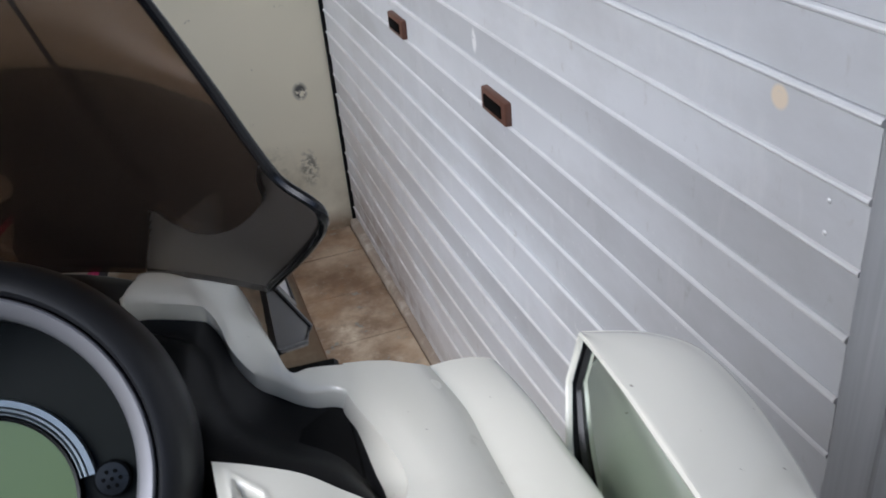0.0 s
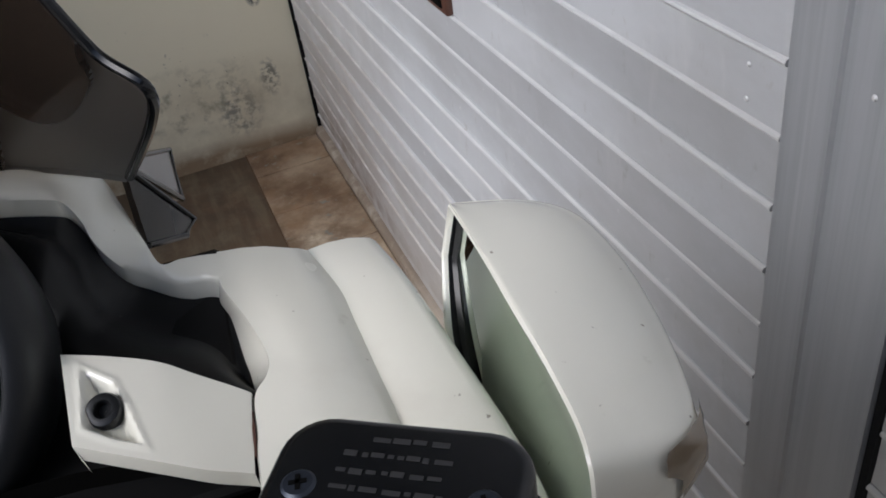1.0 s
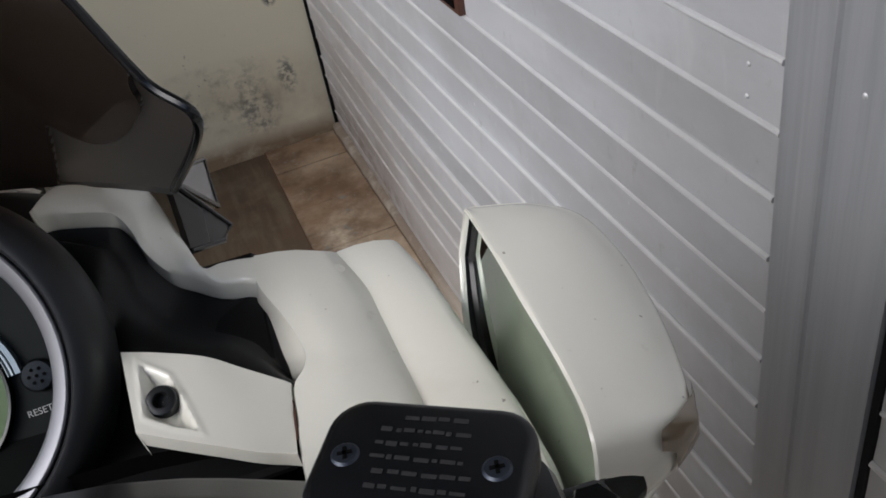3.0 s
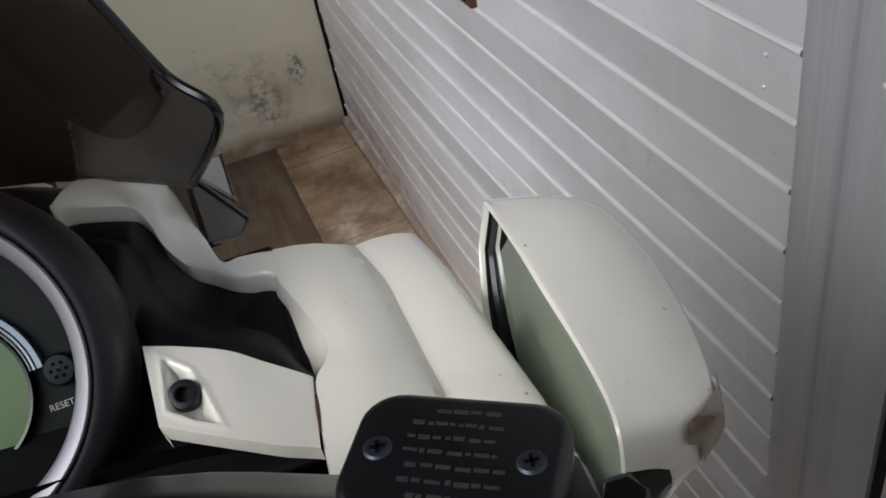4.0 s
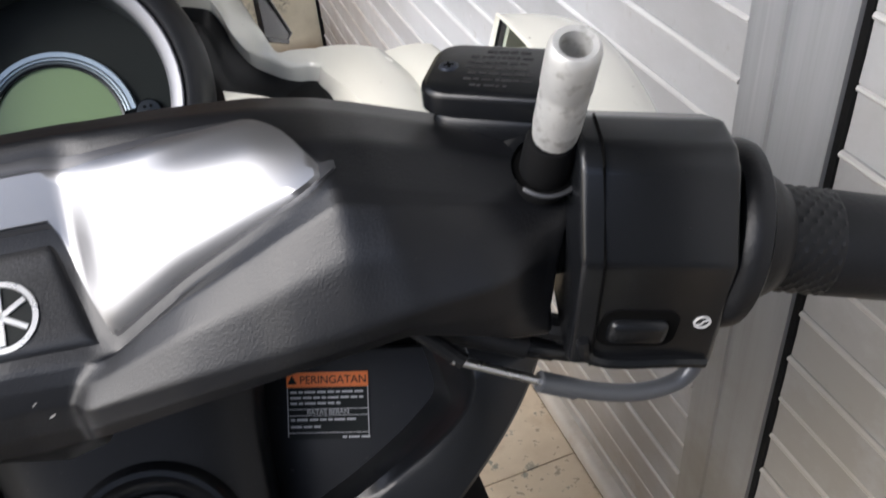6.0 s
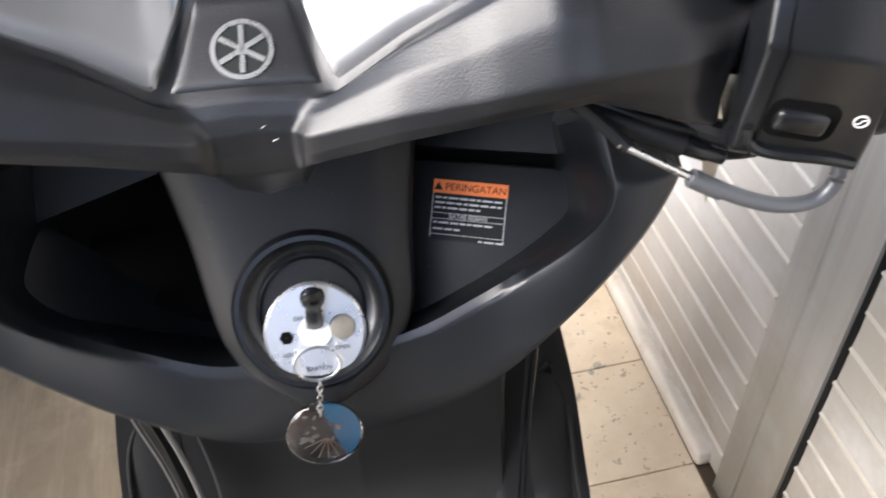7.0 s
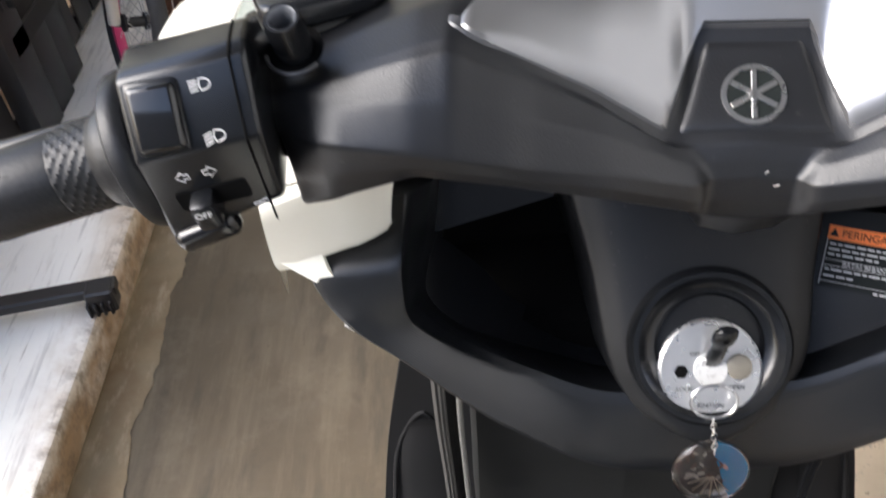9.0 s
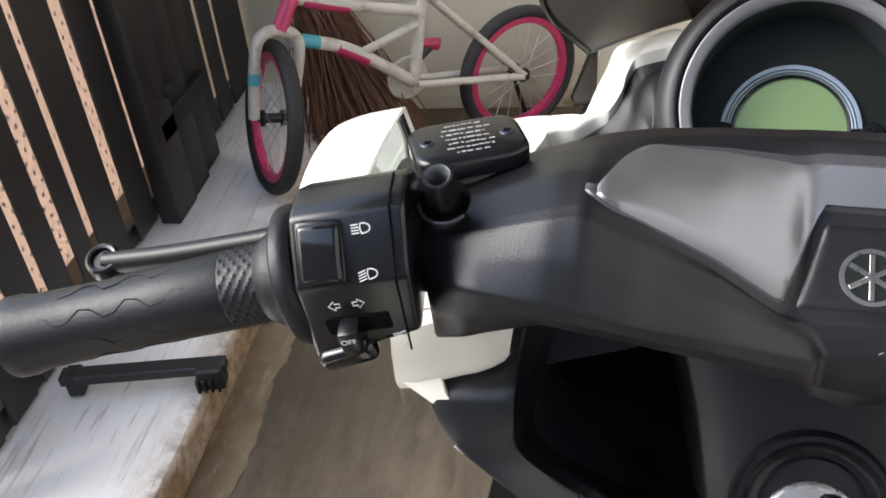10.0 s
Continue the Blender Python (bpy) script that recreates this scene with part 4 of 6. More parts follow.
part("sleeve_collar", lathe([(0.0034, 0.0), (0.0040, 0.0006), (0.0040, 0.0100), (0.0034, 0.0110), (0.0032, 0.017), (0.0028, 0.0175)], Vector((0.1655, -0.0213, 0.9716)), Vector((0.0130, -0.0035, -0.0038)), 16), M_black_smooth, scooter, "black collar of the cable sleeve")
part("throttle_cable", tube([(0.118, -0.002, 0.992), (0.1385, -0.0135, 0.9858), (0.169, -0.0205, 0.9775), (0.186, -0.022, 0.976)], 0.0019, 10, 4), M_black_smooth, scooter)
part("throttle_cable", tube([(0.110, 0.05, 0.962), (0.150, 0.0, 0.972), (0.180, -0.012, 0.963), (0.196, -0.02, 0.968)], 0.0055, 10, 6), M_rubber, scooter)

# instrument
GT = 0.63
GN = Vector((0, -math.cos(GT), math.sin(GT)))
GU = Vector((0, math.sin(GT), math.cos(GT)))
GX = Vector((1, 0, 0))
gc = Vector((-0.0135, 0.181, 0.998))
gauge = part("instrument", lathe([(0.062, -0.095), (0.074, -0.050), (0.0800, -0.026), (0.0815, -0.012), (0.0800, -0.003), (0.0765, 0.002), (0.0725, 0.0045), (0.0700, 0.0045), (0.0686, 0.0030), (0.0680, 0.0)], gc, GN, 96), M_hood, scooter, "round instrument with a green display in a black hood")
part("silver_ring", lathe([(0.0676, 0.0005), (0.0672, 0.0022), (0.0664, 0.0026), (0.0618, 0.0008), (0.0606, -0.0010), (0.0600, -0.0030)], gc, GN, 96), M_trim, gauge, "satin silver ring")
part("inner_wall", lathe([(0.0600, -0.0028), (0.0592, -0.012), (0.0588, -0.0335)], gc, GN, 96), M_wallgrey, gauge, "dark grey inner wall")
part("dial", lathe([(0.0590, -0.0335), (0.0001, -0.0335)], gc, GN, 64), M_dial, gauge)
lc = gc + GX * -0.002 + GU * -0.0105
for r0, r1 in ((0.0400, 0.0376), (0.0368, 0.0358), (0.0349, 0.0343)):
    arc = []
    for k in range(41):
        a = radians(6 + 168 * k / 40)
        w = GX * math.cos(a) + GU * math.sin(a)
        arc.append([lc + w * r + GN * h for r, h in ((r0 + 0.0004, -0.0334), (r0, -0.0302), (r1, -0.0304), (r1 - 0.0004, -0.0334))])
    part("display_ring", grid(arc), M_ringblue, gauge, "pale steel arc over the display")
part("display_bezel", lathe([(0.0343, -0.0330), (0.0335, -0.0296), (0.0322, -0.0300), (0.0320, -0.0325)], lc, GN, 80), M_black_smooth, gauge)
part("display", lathe([(0.0321, -0.0315), (0.0001, -0.0315)], lc, GN, 56), M_lcd, gauge, "pale green liquid crystal display")
bt = gc + GX * 0.0437 + GU * -0.0095 + GN * -0.0335
btn = part("reset_button", lathe([(0.0072, 0.0), (0.0072, 0.0024), (0.0062, 0.0036), (0.0001, 0.0038)], bt, GN, 28), M_black_smooth, gauge, "round black reset button")
for k in range(7):
    a = radians(60 * k)
    q = bt + (GX * math.cos(a) + GU * math.sin(a)) * (0.0032 if k < 6 else 0)
    part("button_dimple", lathe([(0.0001, 0.0040), (0.0008, 0.0040), (0.0008, 0.0036)], q, GN, 8), M_hole_shade, btn)
text("RESET", 0.0041, facing(gc + GX * 0.0400 + GU * -0.0245 + GN * -0.0332, GN) @ pose(0, 0, 0, 0, 0, 4), M_mark, gauge)
part("reset_arrow", prism([(-0.0013, -0.0012), (0.0013, -0.0012), (0, 0.0014)], 0.0001, facing(gc + GX * 0.0492 + GU * -0.0238 + GN * -0.0332, GN)), M_mark, gauge)
part("lens", lathe([(0.0600, -0.003), (0.0001, -0.002)], gc, GN, 48), M_lens, gauge)

# scratches on the chin of the cover
M_scratch = mat("scratch", (0.30, 0.29, 0.28), 0.7, var=0.2, scale=300)
for a, b in (((0.0038, -0.0193, 0.9935), (0.0058, -0.0185, 0.9945)), ((0.0076, -0.0209, 0.9885), (0.0096, -0.0208, 0.9893))):
    part("scratch", tube([Vector(a), Vector(b)], 0.00028, 5), M_scratch, scooter)

# the body stands a little askew of the bars
BY = 2.5
BR = pose(0, 0, 0, 0, 0, BY)


def bpart(name, bm, material, parent=None, label="", smooth=35):
    """A part given in the body's own frame."""
    bmesh.ops.transform(bm, matrix=BR, verts=bm.verts)
    return part(name, bm, material, parent or scooter, label, smooth)


def side(pts, s):
    """Points of the right side, or their image on the left side of the body."""
    if s > 0:
        return [Vector(p) for p in pts]
    inv = BR.inverted()
    out = []
    for p in pts:
        q = inv @ Vector(p)
        q.x = -q.x
        q = BR @ q
        k = min(max((q.y - 0.08) / 0.14, 0), 1)
        out.append(q + Vector((-0.017, -0.026, 0)) * k)
    return out


# leg shield rim: outer edge, ridge and inner edge of each section, from the middle outwards
RIM_R = [
    ((0.000, -0.006, 0.772), (0.000, 0.001, 0.822), (0.000, 0.006, 0.829)),
    ((0.050, -0.008, 0.779), (0.050, 0.003, 0.830), (0.050, 0.008, 0.835)),
    ((0.093, -0.008, 0.803), (0.090, 0.009, 0.846), (0.090, 0.014, 0.8505)),
    ((0.122, -0.006, 0.831), (0.115, 0.011, 0.8635), (0.1165, 0.0185, 0.864)),
    ((0.150, 0.000, 0.860), (0.133, 0.011, 0.8776), (0.1355, 0.022, 0.8765)),
    ((0.174, 0.009, 0.888), (0.149, 0.0112, 0.894), (0.147, 0.026, 0.886)),
    ((0.190, 0.020, 0.912), (0.1556, 0.0135, 0.905), (0.1475, 0.038, 0.893)),
    ((0.189, 0.026, 0.917), (0.1566, 0.022, 0.916), (0.1455, 0.052, 0.900)),
    ((0.184, 0.060, 0.924), (0.1566, 0.055, 0.929), (0.143, 0.074, 0.910)),
]
RIM_L = [
    RIM_R[0],
    ((0.050, -0.008, 0.779), (0.0475, 0.003, 0.815), (0.047, 0.009, 0.824)),
    ((0.096, -0.008, 0.811), (0.085, 0.010, 0.831), (0.085, 0.016, 0.8345)),
    ((0.124, -0.005, 0.835), (0.109, 0.011, 0.846), (0.111, 0.020, 0.847)),
    ((0.150, -0.001, 0.860), (0.126, 0.011, 0.859), (0.1285, 0.022, 0.858)),
    ((0.178, 0.006, 0.881), (0.1445, 0.011, 0.878), (0.143, 0.026, 0.875)),
    ((0.1935, 0.016, 0.901), (0.1472, 0.013, 0.899), (0.144, 0.042, 0.882)),
    ((0.193, 0.026, 0.911), (0.1470, 0.022, 0.915), (0.141, 0.058, 0.893)),
    ((0.186, 0.060, 0.922), (0.1470, 0.052, 0.928), (0.137, 0.076, 0.917)),
]


def rim_sec(k, s):
    """Section of the rim: pocket wall, inner edge, fillet, ridge, grained band, rounded outer edge."""
    o, c, i = [Vector(p) for p in (RIM_R if s > 0 else RIM_L)[k]]
    d, e = o - c, i - c
    out = Vector((0, -1, 0))
    pts = [i + Vector((-0.004, 0.048, -0.036)), i + Vector((-0.0008, 0.012, -0.006)), i + e * 0.10, i, c + e * 0.62 + out * 0.0006, c + e * 0.34 + out * 0.0004, c + e.normalized() * 0.0017, c + (e.normalized() + d.normalized()) * 0.00045, c + d.normalized() * 0.0017, c + d * 0.12 + out * 0.0005, c + d * 0.34 + out * 0.0016, c + d * 0.62 + out * 0.0020, c + d * 0.86 + out * 0.0014, c + d * 0.96 - out * 0.0006, o - out * 0.003, o - out * 0.012 + d * 0.04, o + Vector((-0.01 if o.x > 0.1 else 0, 0.09, 0.01))]
    return [(s * p.x, p.y, p.z) for p in pts]


M_rim = mat('grained_rim', (0.0060, 0.0068, 0.0084), 0.31, var=0.2, scale=18, bump=0.06, bscale=1300, spec=0.50)
fine_lines(M_rim, 330, 0.16)
rs = [rim_sec(k, -1) for k in range(len(RIM_L) - 1, 0, -1)] + [rim_sec(k, 1) for k in range(len(RIM_R))]
bpart("leg_shield_rim", loft(rs, 7, 1, True, True), M_rim, None, "black grained leg shield rim", 32)

# steering column cover with the lock bowl
CN = Vector((0, -0.79, 0.613))
CU = Vector((0, 0.613, 0.79))
c0 = Vector((0.0045, 0.0140, 0.8545))
rows = []
for h, w in ((-0.051, 0.004), (-0.048, 0.016), (-0.037, 0.033), (-0.02, 0.046), (0.0, 0.053), (0.04, 0.058), (0.08, 0.066), (0.12, 0.072)):
    c = c0 + CU * h + Vector((-0.055 * max(h, 0), 0, 0))
    rows.append([c + Vector((x * w, 0, 0)) + CN * d for x, d in ((-1.06, -0.10), (-1.0, -0.020), (-0.9, -0.008), (-0.6, -0.002), (0, -0.001), (0.6, -0.002), (0.9, -0.008), (1.0, -0.020), (1.06, -0.10))])
bpart("column_cover", loft(rows, 4, 3, False, False), M_leg, None, "black steering column cover", 50)
bowl = bpart("lock_bowl", lathe([(0.0425, -0.012), (0.0405, 0.003), (0.0385, 0.0065), (0.0360, 0.0065), (0.0335, 0.002), (0.0305, -0.0005), (0.0275, -0.001), (0.0262, 0.001)], c0 + CU * 0.001, CN, 64), M_black_smooth, None, "round black ignition lock surround")
pc = c0 + CU * -0.0105 + CN * -0.001
bpart("lock_plate", lathe([(0.0262, -0.003), (0.0258, 0.0025), (0.0245, 0.0035), (0.0001, 0.0035)], pc, CN, 56), M_plate, bowl, "scratched silver ignition lock plate")
pf = facing(pc + CN * 0.0036, CN)
bpart("shutter_hole", lathe([(0.0032, 0.0), (0.0036, 0.0006), (0.0001, 0.0006)], pf @ Vector((-0.0145, -0.001, 0)), CN, 6), M_hole_shade, bowl)
M_button = mat("worn_brown_metal", (0.17, 0.155, 0.125), 0.5, metal=0.2, var=0.25, scale=200)
bpart("seat_button", lathe([(0.0066, 0.0), (0.0063, 0.0014), (0.0056, 0.0018), (0.0001, 0.0016)], pf @ Vector((0.0140, 0.0015, 0)), CN, 28), M_button, bowl)
bpart("key_barrel", lathe([(0.0085, 0.0), (0.0082, 0.0015), (0.0001, 0.0015)], pf @ Vector((0, 0.0, 0)), CN, 28), M_zinc, bowl)
for body, px, py in (("ON", 0.004, 0.0155), ("OFF", -0.0075, 0.008), ("LOCK", -0.013, -0.010), ("OPEN", 0.013, -0.009), ("IGNITION", 0.0, -0.0185)):
    text(body, 0.0030, BR @ pf @ pose(px, py, 0.0002), M_dial, bowl)

part("rim_clip", box((0.011, 0.004, 0.004), (0, 0, 0), 0.0012, 2, pose(-0.1750, 0.0035, 0.8756, 0, 40, 0)), M_steel, scooter, "small bright clip under the rim")
part("rim_clip", box((0.016, 0.004, 0.003), (0, 0, 0), 0.0010, 2, pose(-0.1620, 0.0030, 0.8650, 0, 38, 0)), M_border, scooter)

# compartment lid with the warning label
LN = Vector((-0.20, -0.72, 0.66)).normalized()
lm = facing((0.103, 0.076, 0.862), LN)
lid = part("compartment_lid", prism([(-0.048, -0.085), (0.000, -0.080), (0.036, -0.052), (0.058, -0.018), (0.050, 0.008), (0.044, 0.0195), (0.039, 0.0232), (-0.048, 0.0215)], 0.006, lm, 0.0015), M_leg, scooter, "grey black glove compartment lid")
# dark strip painting the shade of the gap above the lid
part("lid_notch", box((0.11, 0.016, 0.004), (0.004, 0.0265, -0.006), 0.001, 1, lm), M_hole_shade, lid)
part("upper_lining", prism([(-0.06, 0.0275), (0.046, 0.0305), (0.060, 0.030), (0.060, 0.09), (-0.06, 0.09)], 0.006, lm @ pose(0, 0, -0.0015), 0.0012), M_leg, scooter)
lb = lm @ pose(0.0005, -0.0085, 0)
lab = part("warning_label", box((0.042, 0.0335, 0.0004), (-0.012, 0.003, 0.0064), 0, 1, lb), M_dial, lid, "orange, black and white warning label")
part("label_header", box((0.0415, 0.0075, 0.0003), (-0.012, 0.016, 0.0068), 0, 1, lb), M_orange, lab)
text("PERINGATAN", 0.0056, lb @ pose(-0.009, 0.0158, 0.00700), M_dial, lab)
part("label_sign", prism([(-0.0024, -0.002), (0.0024, -0.002), (0, 0.0024)], 0.0001, lb @ pose(-0.0298, 0.016, 0.007)), M_dial, lab)
for dy, w in ((0.0098, 0.036), (0.0070, 0.037), (0.0042, 0.024), (-0.0040, 0.030), (-0.0075, 0.012), (-0.0128, 0.014)):
    x, k = -0.031, 0
    while x < -0.031 + w:
        n = 0.0022 + 0.0011 * ((k * 7 + int(dy * 5000)) % 4)
        if dy != -0.0128:
            part("print_word", box((n, 0.0010, 0.0002), (x + n / 2, dy, 0.0067), 0, 1, lb), M_mark, lab)
        else:
            part("print_word", box((n, 0.0009, 0.0002), (x + 0.026 + n / 2, dy, 0.0067), 0, 1, lb), M_mark, lab)
        x += n + 0.0009
        k += 1
text("BATAS BEBAN", 0.0034, lb @ pose(-0.012, -0.0003, 0.0067), M_mark, lab)
for dy, h in ((0.0013, 0.0003), (-0.0019, 0.0003), (-0.0105, 0.0003)):
    part("label_rule", box((0.041, h, 0.0002), (-0.012, dy, 0.0067), 0, 1, lb), M_mark, lab)
part("label_rule", box((0.0004, 0.025, 0.0002), (0.0084, 0.0, 0.0067), 0, 1, lb), M_mark, lab)
part("label_rule", box((0.0004, 0.025, 0.0002), (-0.0324, 0.0, 0.0067), 0, 1, lb), M_mark, lab)

# open pocket and inner lining; near-black lining and floor paint in the pocket's shade
bpart("inner_lining", loft([[(-0.168, 0.10, z), (-0.14, 0.135, z), (0, 0.15, z), (0.14, 0.135, z), (0.168, 0.10, z)] for z in (0.74, 0.80, 0.88, 0.96)], 2, 2, False, False), M_hole_shade, None, "", 50)
bpart("pocket_lining", prism([(-0.155, 0.0), (-0.072, 0.024), (-0.066, 0.06), (-0.155, 0.06)], 0.004, facing((0, 0.085, 0.868), (0, -0.85, 0.5))), M_leg, None, "grey lining of the open pocket")
bpart("pocket_floor", box((0.27, 0.095, 0.045), (0, 0.1175, 0.7925)), M_hole_shade, None)

M_edge = mat('pale_trim', (0.14, 0.138, 0.13), 0.5, var=0.15, scale=30)
M_strip = mat('strip_grey', (0.045, 0.044, 0.042), 0.5, var=0.15, scale=30)

# lower leg panel, tunnel, foot ramps
lp = []
for z, y, w in ((0.795, 0.085, 0.125), (0.72, 0.125, 0.132), (0.62, 0.16, 0.140), (0.50, 0.19, 0.146), (0.40, 0.20, 0.150), (0.34, 0.175, 0.150), (0.27, 0.12, 0.150), (0.24, 0.05, 0.150)):
    lp.append([(x * w, y + dy, z) for x, dy in ((-1.0, 0.05), (-0.98, 0.006), (-0.8, 0.0), (-0.05, -0.006), (0.05, -0.006), (0.8, 0.0), (0.98, 0.006), (1.0, 0.05))])
M_panel = mat("worn_grey_plastic", (0.0125, 0.013, 0.0128), 0.46, var=0.25, scale=10, bump=0.08, bscale=1200, spec=0.28)
layer(M_panel, (0.022, 0.0215, 0.020), 7, 0.5, 0.72, 0.5, 4.0)
bpart("leg_panel", loft(lp, 5, 3, False, False), M_panel, None, "smooth grey black lower leg panel", 40)
LEFT = curve_pts([(-0.150, 0.098, 0.78), (-0.160, 0.140, 0.62), (-0.164, 0.165, 0.5), (-0.165, 0.170, 0.36)], 6)
bpart("trim_strip", thick(grid([[p + Vector((0.0018 * k - 0.004, -0.0012 * (k % 2), 0)) for k in range(6)] for p in LEFT]), 0.002), M_strip, None, "ribbed grey trim strip", 20)
bpart("trim_strip", tube([p + Vector((0.0155, -0.001, 0)) for p in LEFT], 0.0026, 8), M_edge, None, "pale grey trim edge")
for dx in (0, 0.006):
    bpart("trim_strip", tube([(0.139 + dx, 0.100, 0.78), (0.151 + dx, 0.146, 0.62), (0.156 + dx, 0.172, 0.5), (0.157 + dx, 0.175, 0.36)], 0.0018, 8, 5), M_black_smooth, None)
bpart("trim_bed", tube([(-0.145, 0.107, 0.78), (-0.155, 0.150, 0.62), (-0.159, 0.175, 0.5), (-0.160, 0.180, 0.36)], 0.0065, 8, 5), M_cavity, None)


def ramp(s):
    def rows(x0, x1, lift, drop, sel):
        r = []
        for (y, z), w in sel:
            w = w * (0.95 if s > 0 else 1)
            xs_ = [x0, x0 + 0.012, x1 * w - 0.012, x1 * w, x1 * w + 0.002]
            r.append([(s * x, y - lift * 0.6, z + lift + dz) for x, dz in zip(xs_, (0.0 - drop, 0.003, 0.003, 0.0 - drop, -0.05 if not drop else -0.006))])
        return r
    path = [((0.262, 0.545), 0.88), ((0.235, 0.45), 0.96), ((0.19, 0.36), 1.0), ((0.12, 0.325), 1.0), ((-0.10, 0.315), 1.0), ((-0.36, 0.315), 1.0)]
    ob = bpart("footboard", loft(rows(0.135, 0.246, 0, 0, path), 5, 2, False, False), M_cavity, None, "black footboard with a raised rubber mat", 40)
    bpart("foot_mat", loft(rows(0.174, 0.228, 0.004, 0.004, [((0.242, 0.475), 0.93), *path[1:]]), 5, 1, False, False), M_cavity, ob, "raised black rubber mat", 30)

    w = 0.95 if s > 0 else 1.0
    outline = [(0.180, 0.2435, 0.455), (0.196, 0.2490, 0.480), (0.214 * w, 0.2450, 0.462), (0.2285 * w, 0.2300, 0.425), (0.2325 * w, 0.186, 0.360), (0.2325 * w, 0.117, 0.3305), (0.2325 * w, -0.02, 0.3245)]
    bpart("mat_border", tube([(s * x, y - 0.004, z + 0.006) for x, y, z in outline], 0.0026, 8, 4), M_cavity, ob, "raised border of the rubber mat")
    inner = [(0.182, 0.150, 0.341), (0.190, 0.120, 0.334), (0.200, 0.095, 0.331), (0.201, 0.060, 0.3295), (0.190, 0.035, 0.3285), (0.182, 0.020, 0.328)]
    bpart("mat_border", tube([(s * x, y - 0.002, z + 0.006) for x, y, z in inner], 0.0022, 8, 4), M_cavity, ob)


both(ramp)
bpart("belly", box((0.46, 0.62, 0.14), (0, -0.06, 0.235), 0.03, 3), M_cavity, None)
bpart("tunnel", box((0.26, 0.46, 0.10), (0, -0.12, 0.30), 0.04, 3), M_leg, None)
# seat, tail and wheels
seat = loft([[(-w, y, z - 0.10), (-w * 1.02, y, z - 0.04), (-w * 0.8, y, z), (0, y, z + 0.01), (w * 0.8, y, z), (w * 1.02, y, z - 0.04), (w, y, z - 0.10)] for y, z, w in ((-0.40, 0.74, 0.08), (-0.46, 0.79, 0.11), (-0.70, 0.79, 0.15), (-0.85, 0.83, 0.15), (-1.15, 0.86, 0.11), (-1.22, 0.84, 0.07))], 4, 3)
bpart("seat", seat, M_rubber, None, "black vinyl seat")
tail = loft([[(-w, y, z0), (-w * 1.05, y, (z0 + z1) / 2), (-w * 0.9, y, z1), (w * 0.9, y, z1), (w * 1.05, y, (z0 + z1) / 2), (w, y, z0)] for y, z0, z1, w in ((-0.36, 0.28, 0.66, 0.10), (-0.46, 0.28, 0.70, 0.13), (-0.75, 0.36, 0.72, 0.17), (-1.10, 0.55, 0.78, 0.13), (-1.28, 0.68, 0.80, 0.06))], 4, 2)
bpart("tail_fairing", tail, M_white, None, "white painted tail fairing")
for y in (0.60, -0.80):
    wh = bpart("wheel", lathe([(0.20, -0.04), (0.245, -0.045), (0.265, -0.025), (0.27, 0.0), (0.265, 0.025), (0.245, 0.045), (0.20, 0.04)], (0, y, 0.27), (1, 0, 0), 56), M_rubber, None, "black rubber tyre")
    bpart("rim", lathe([(0.20, -0.04), (0.19, -0.02), (0.19, 0.02), (0.20, 0.04)], (0, y, 0.27), (1, 0, 0), 48), M_cavity, wh)
    for k in range(5):
        a = 2 * math.pi * k / 5
        bpart("spoke", tube([(0, y, 0.27), (0, y + 0.19 * math.cos(a), 0.27 + 0.19 * math.sin(a))], 0.016, 8), M_cavity, wh)
bpart("front_fork", tube([(0.07, 0.60, 0.27), (0.07, 0.45, 0.62)], 0.022, 12), M_cavity, None)
bpart("front_fork", tube([(-0.07, 0.60, 0.27), (-0.07, 0.45, 0.62)], 0.022, 12), M_cavity, None)
bpart("swing_arm", box((0.12, 0.50, 0.14), (-0.10, -0.62, 0.30), 0.03, 2), M_cavity, None)
apron = loft([[(-w, y0, z), (-w * 0.9, y0 + 0.6 * d, z), (-w * 0.4, y0 + d, z), (w * 0.4, y0 + d, z), (w * 0.9, y0 + 0.6 * d, z), (w, y0, z)] for z, y0, d, w in ((0.36, 0.30, 0.08, 0.13), (0.50, 0.29, 0.14, 0.14), (0.64, 0.25, 0.18, 0.15), (0.76, 0.20, 0.20, 0.16), (0.83, 0.16, 0.18, 0.165))], 4, 3, False, False)
bpart("front_apron", thick(apron, -0.004), M_white, None, "white painted front apron")


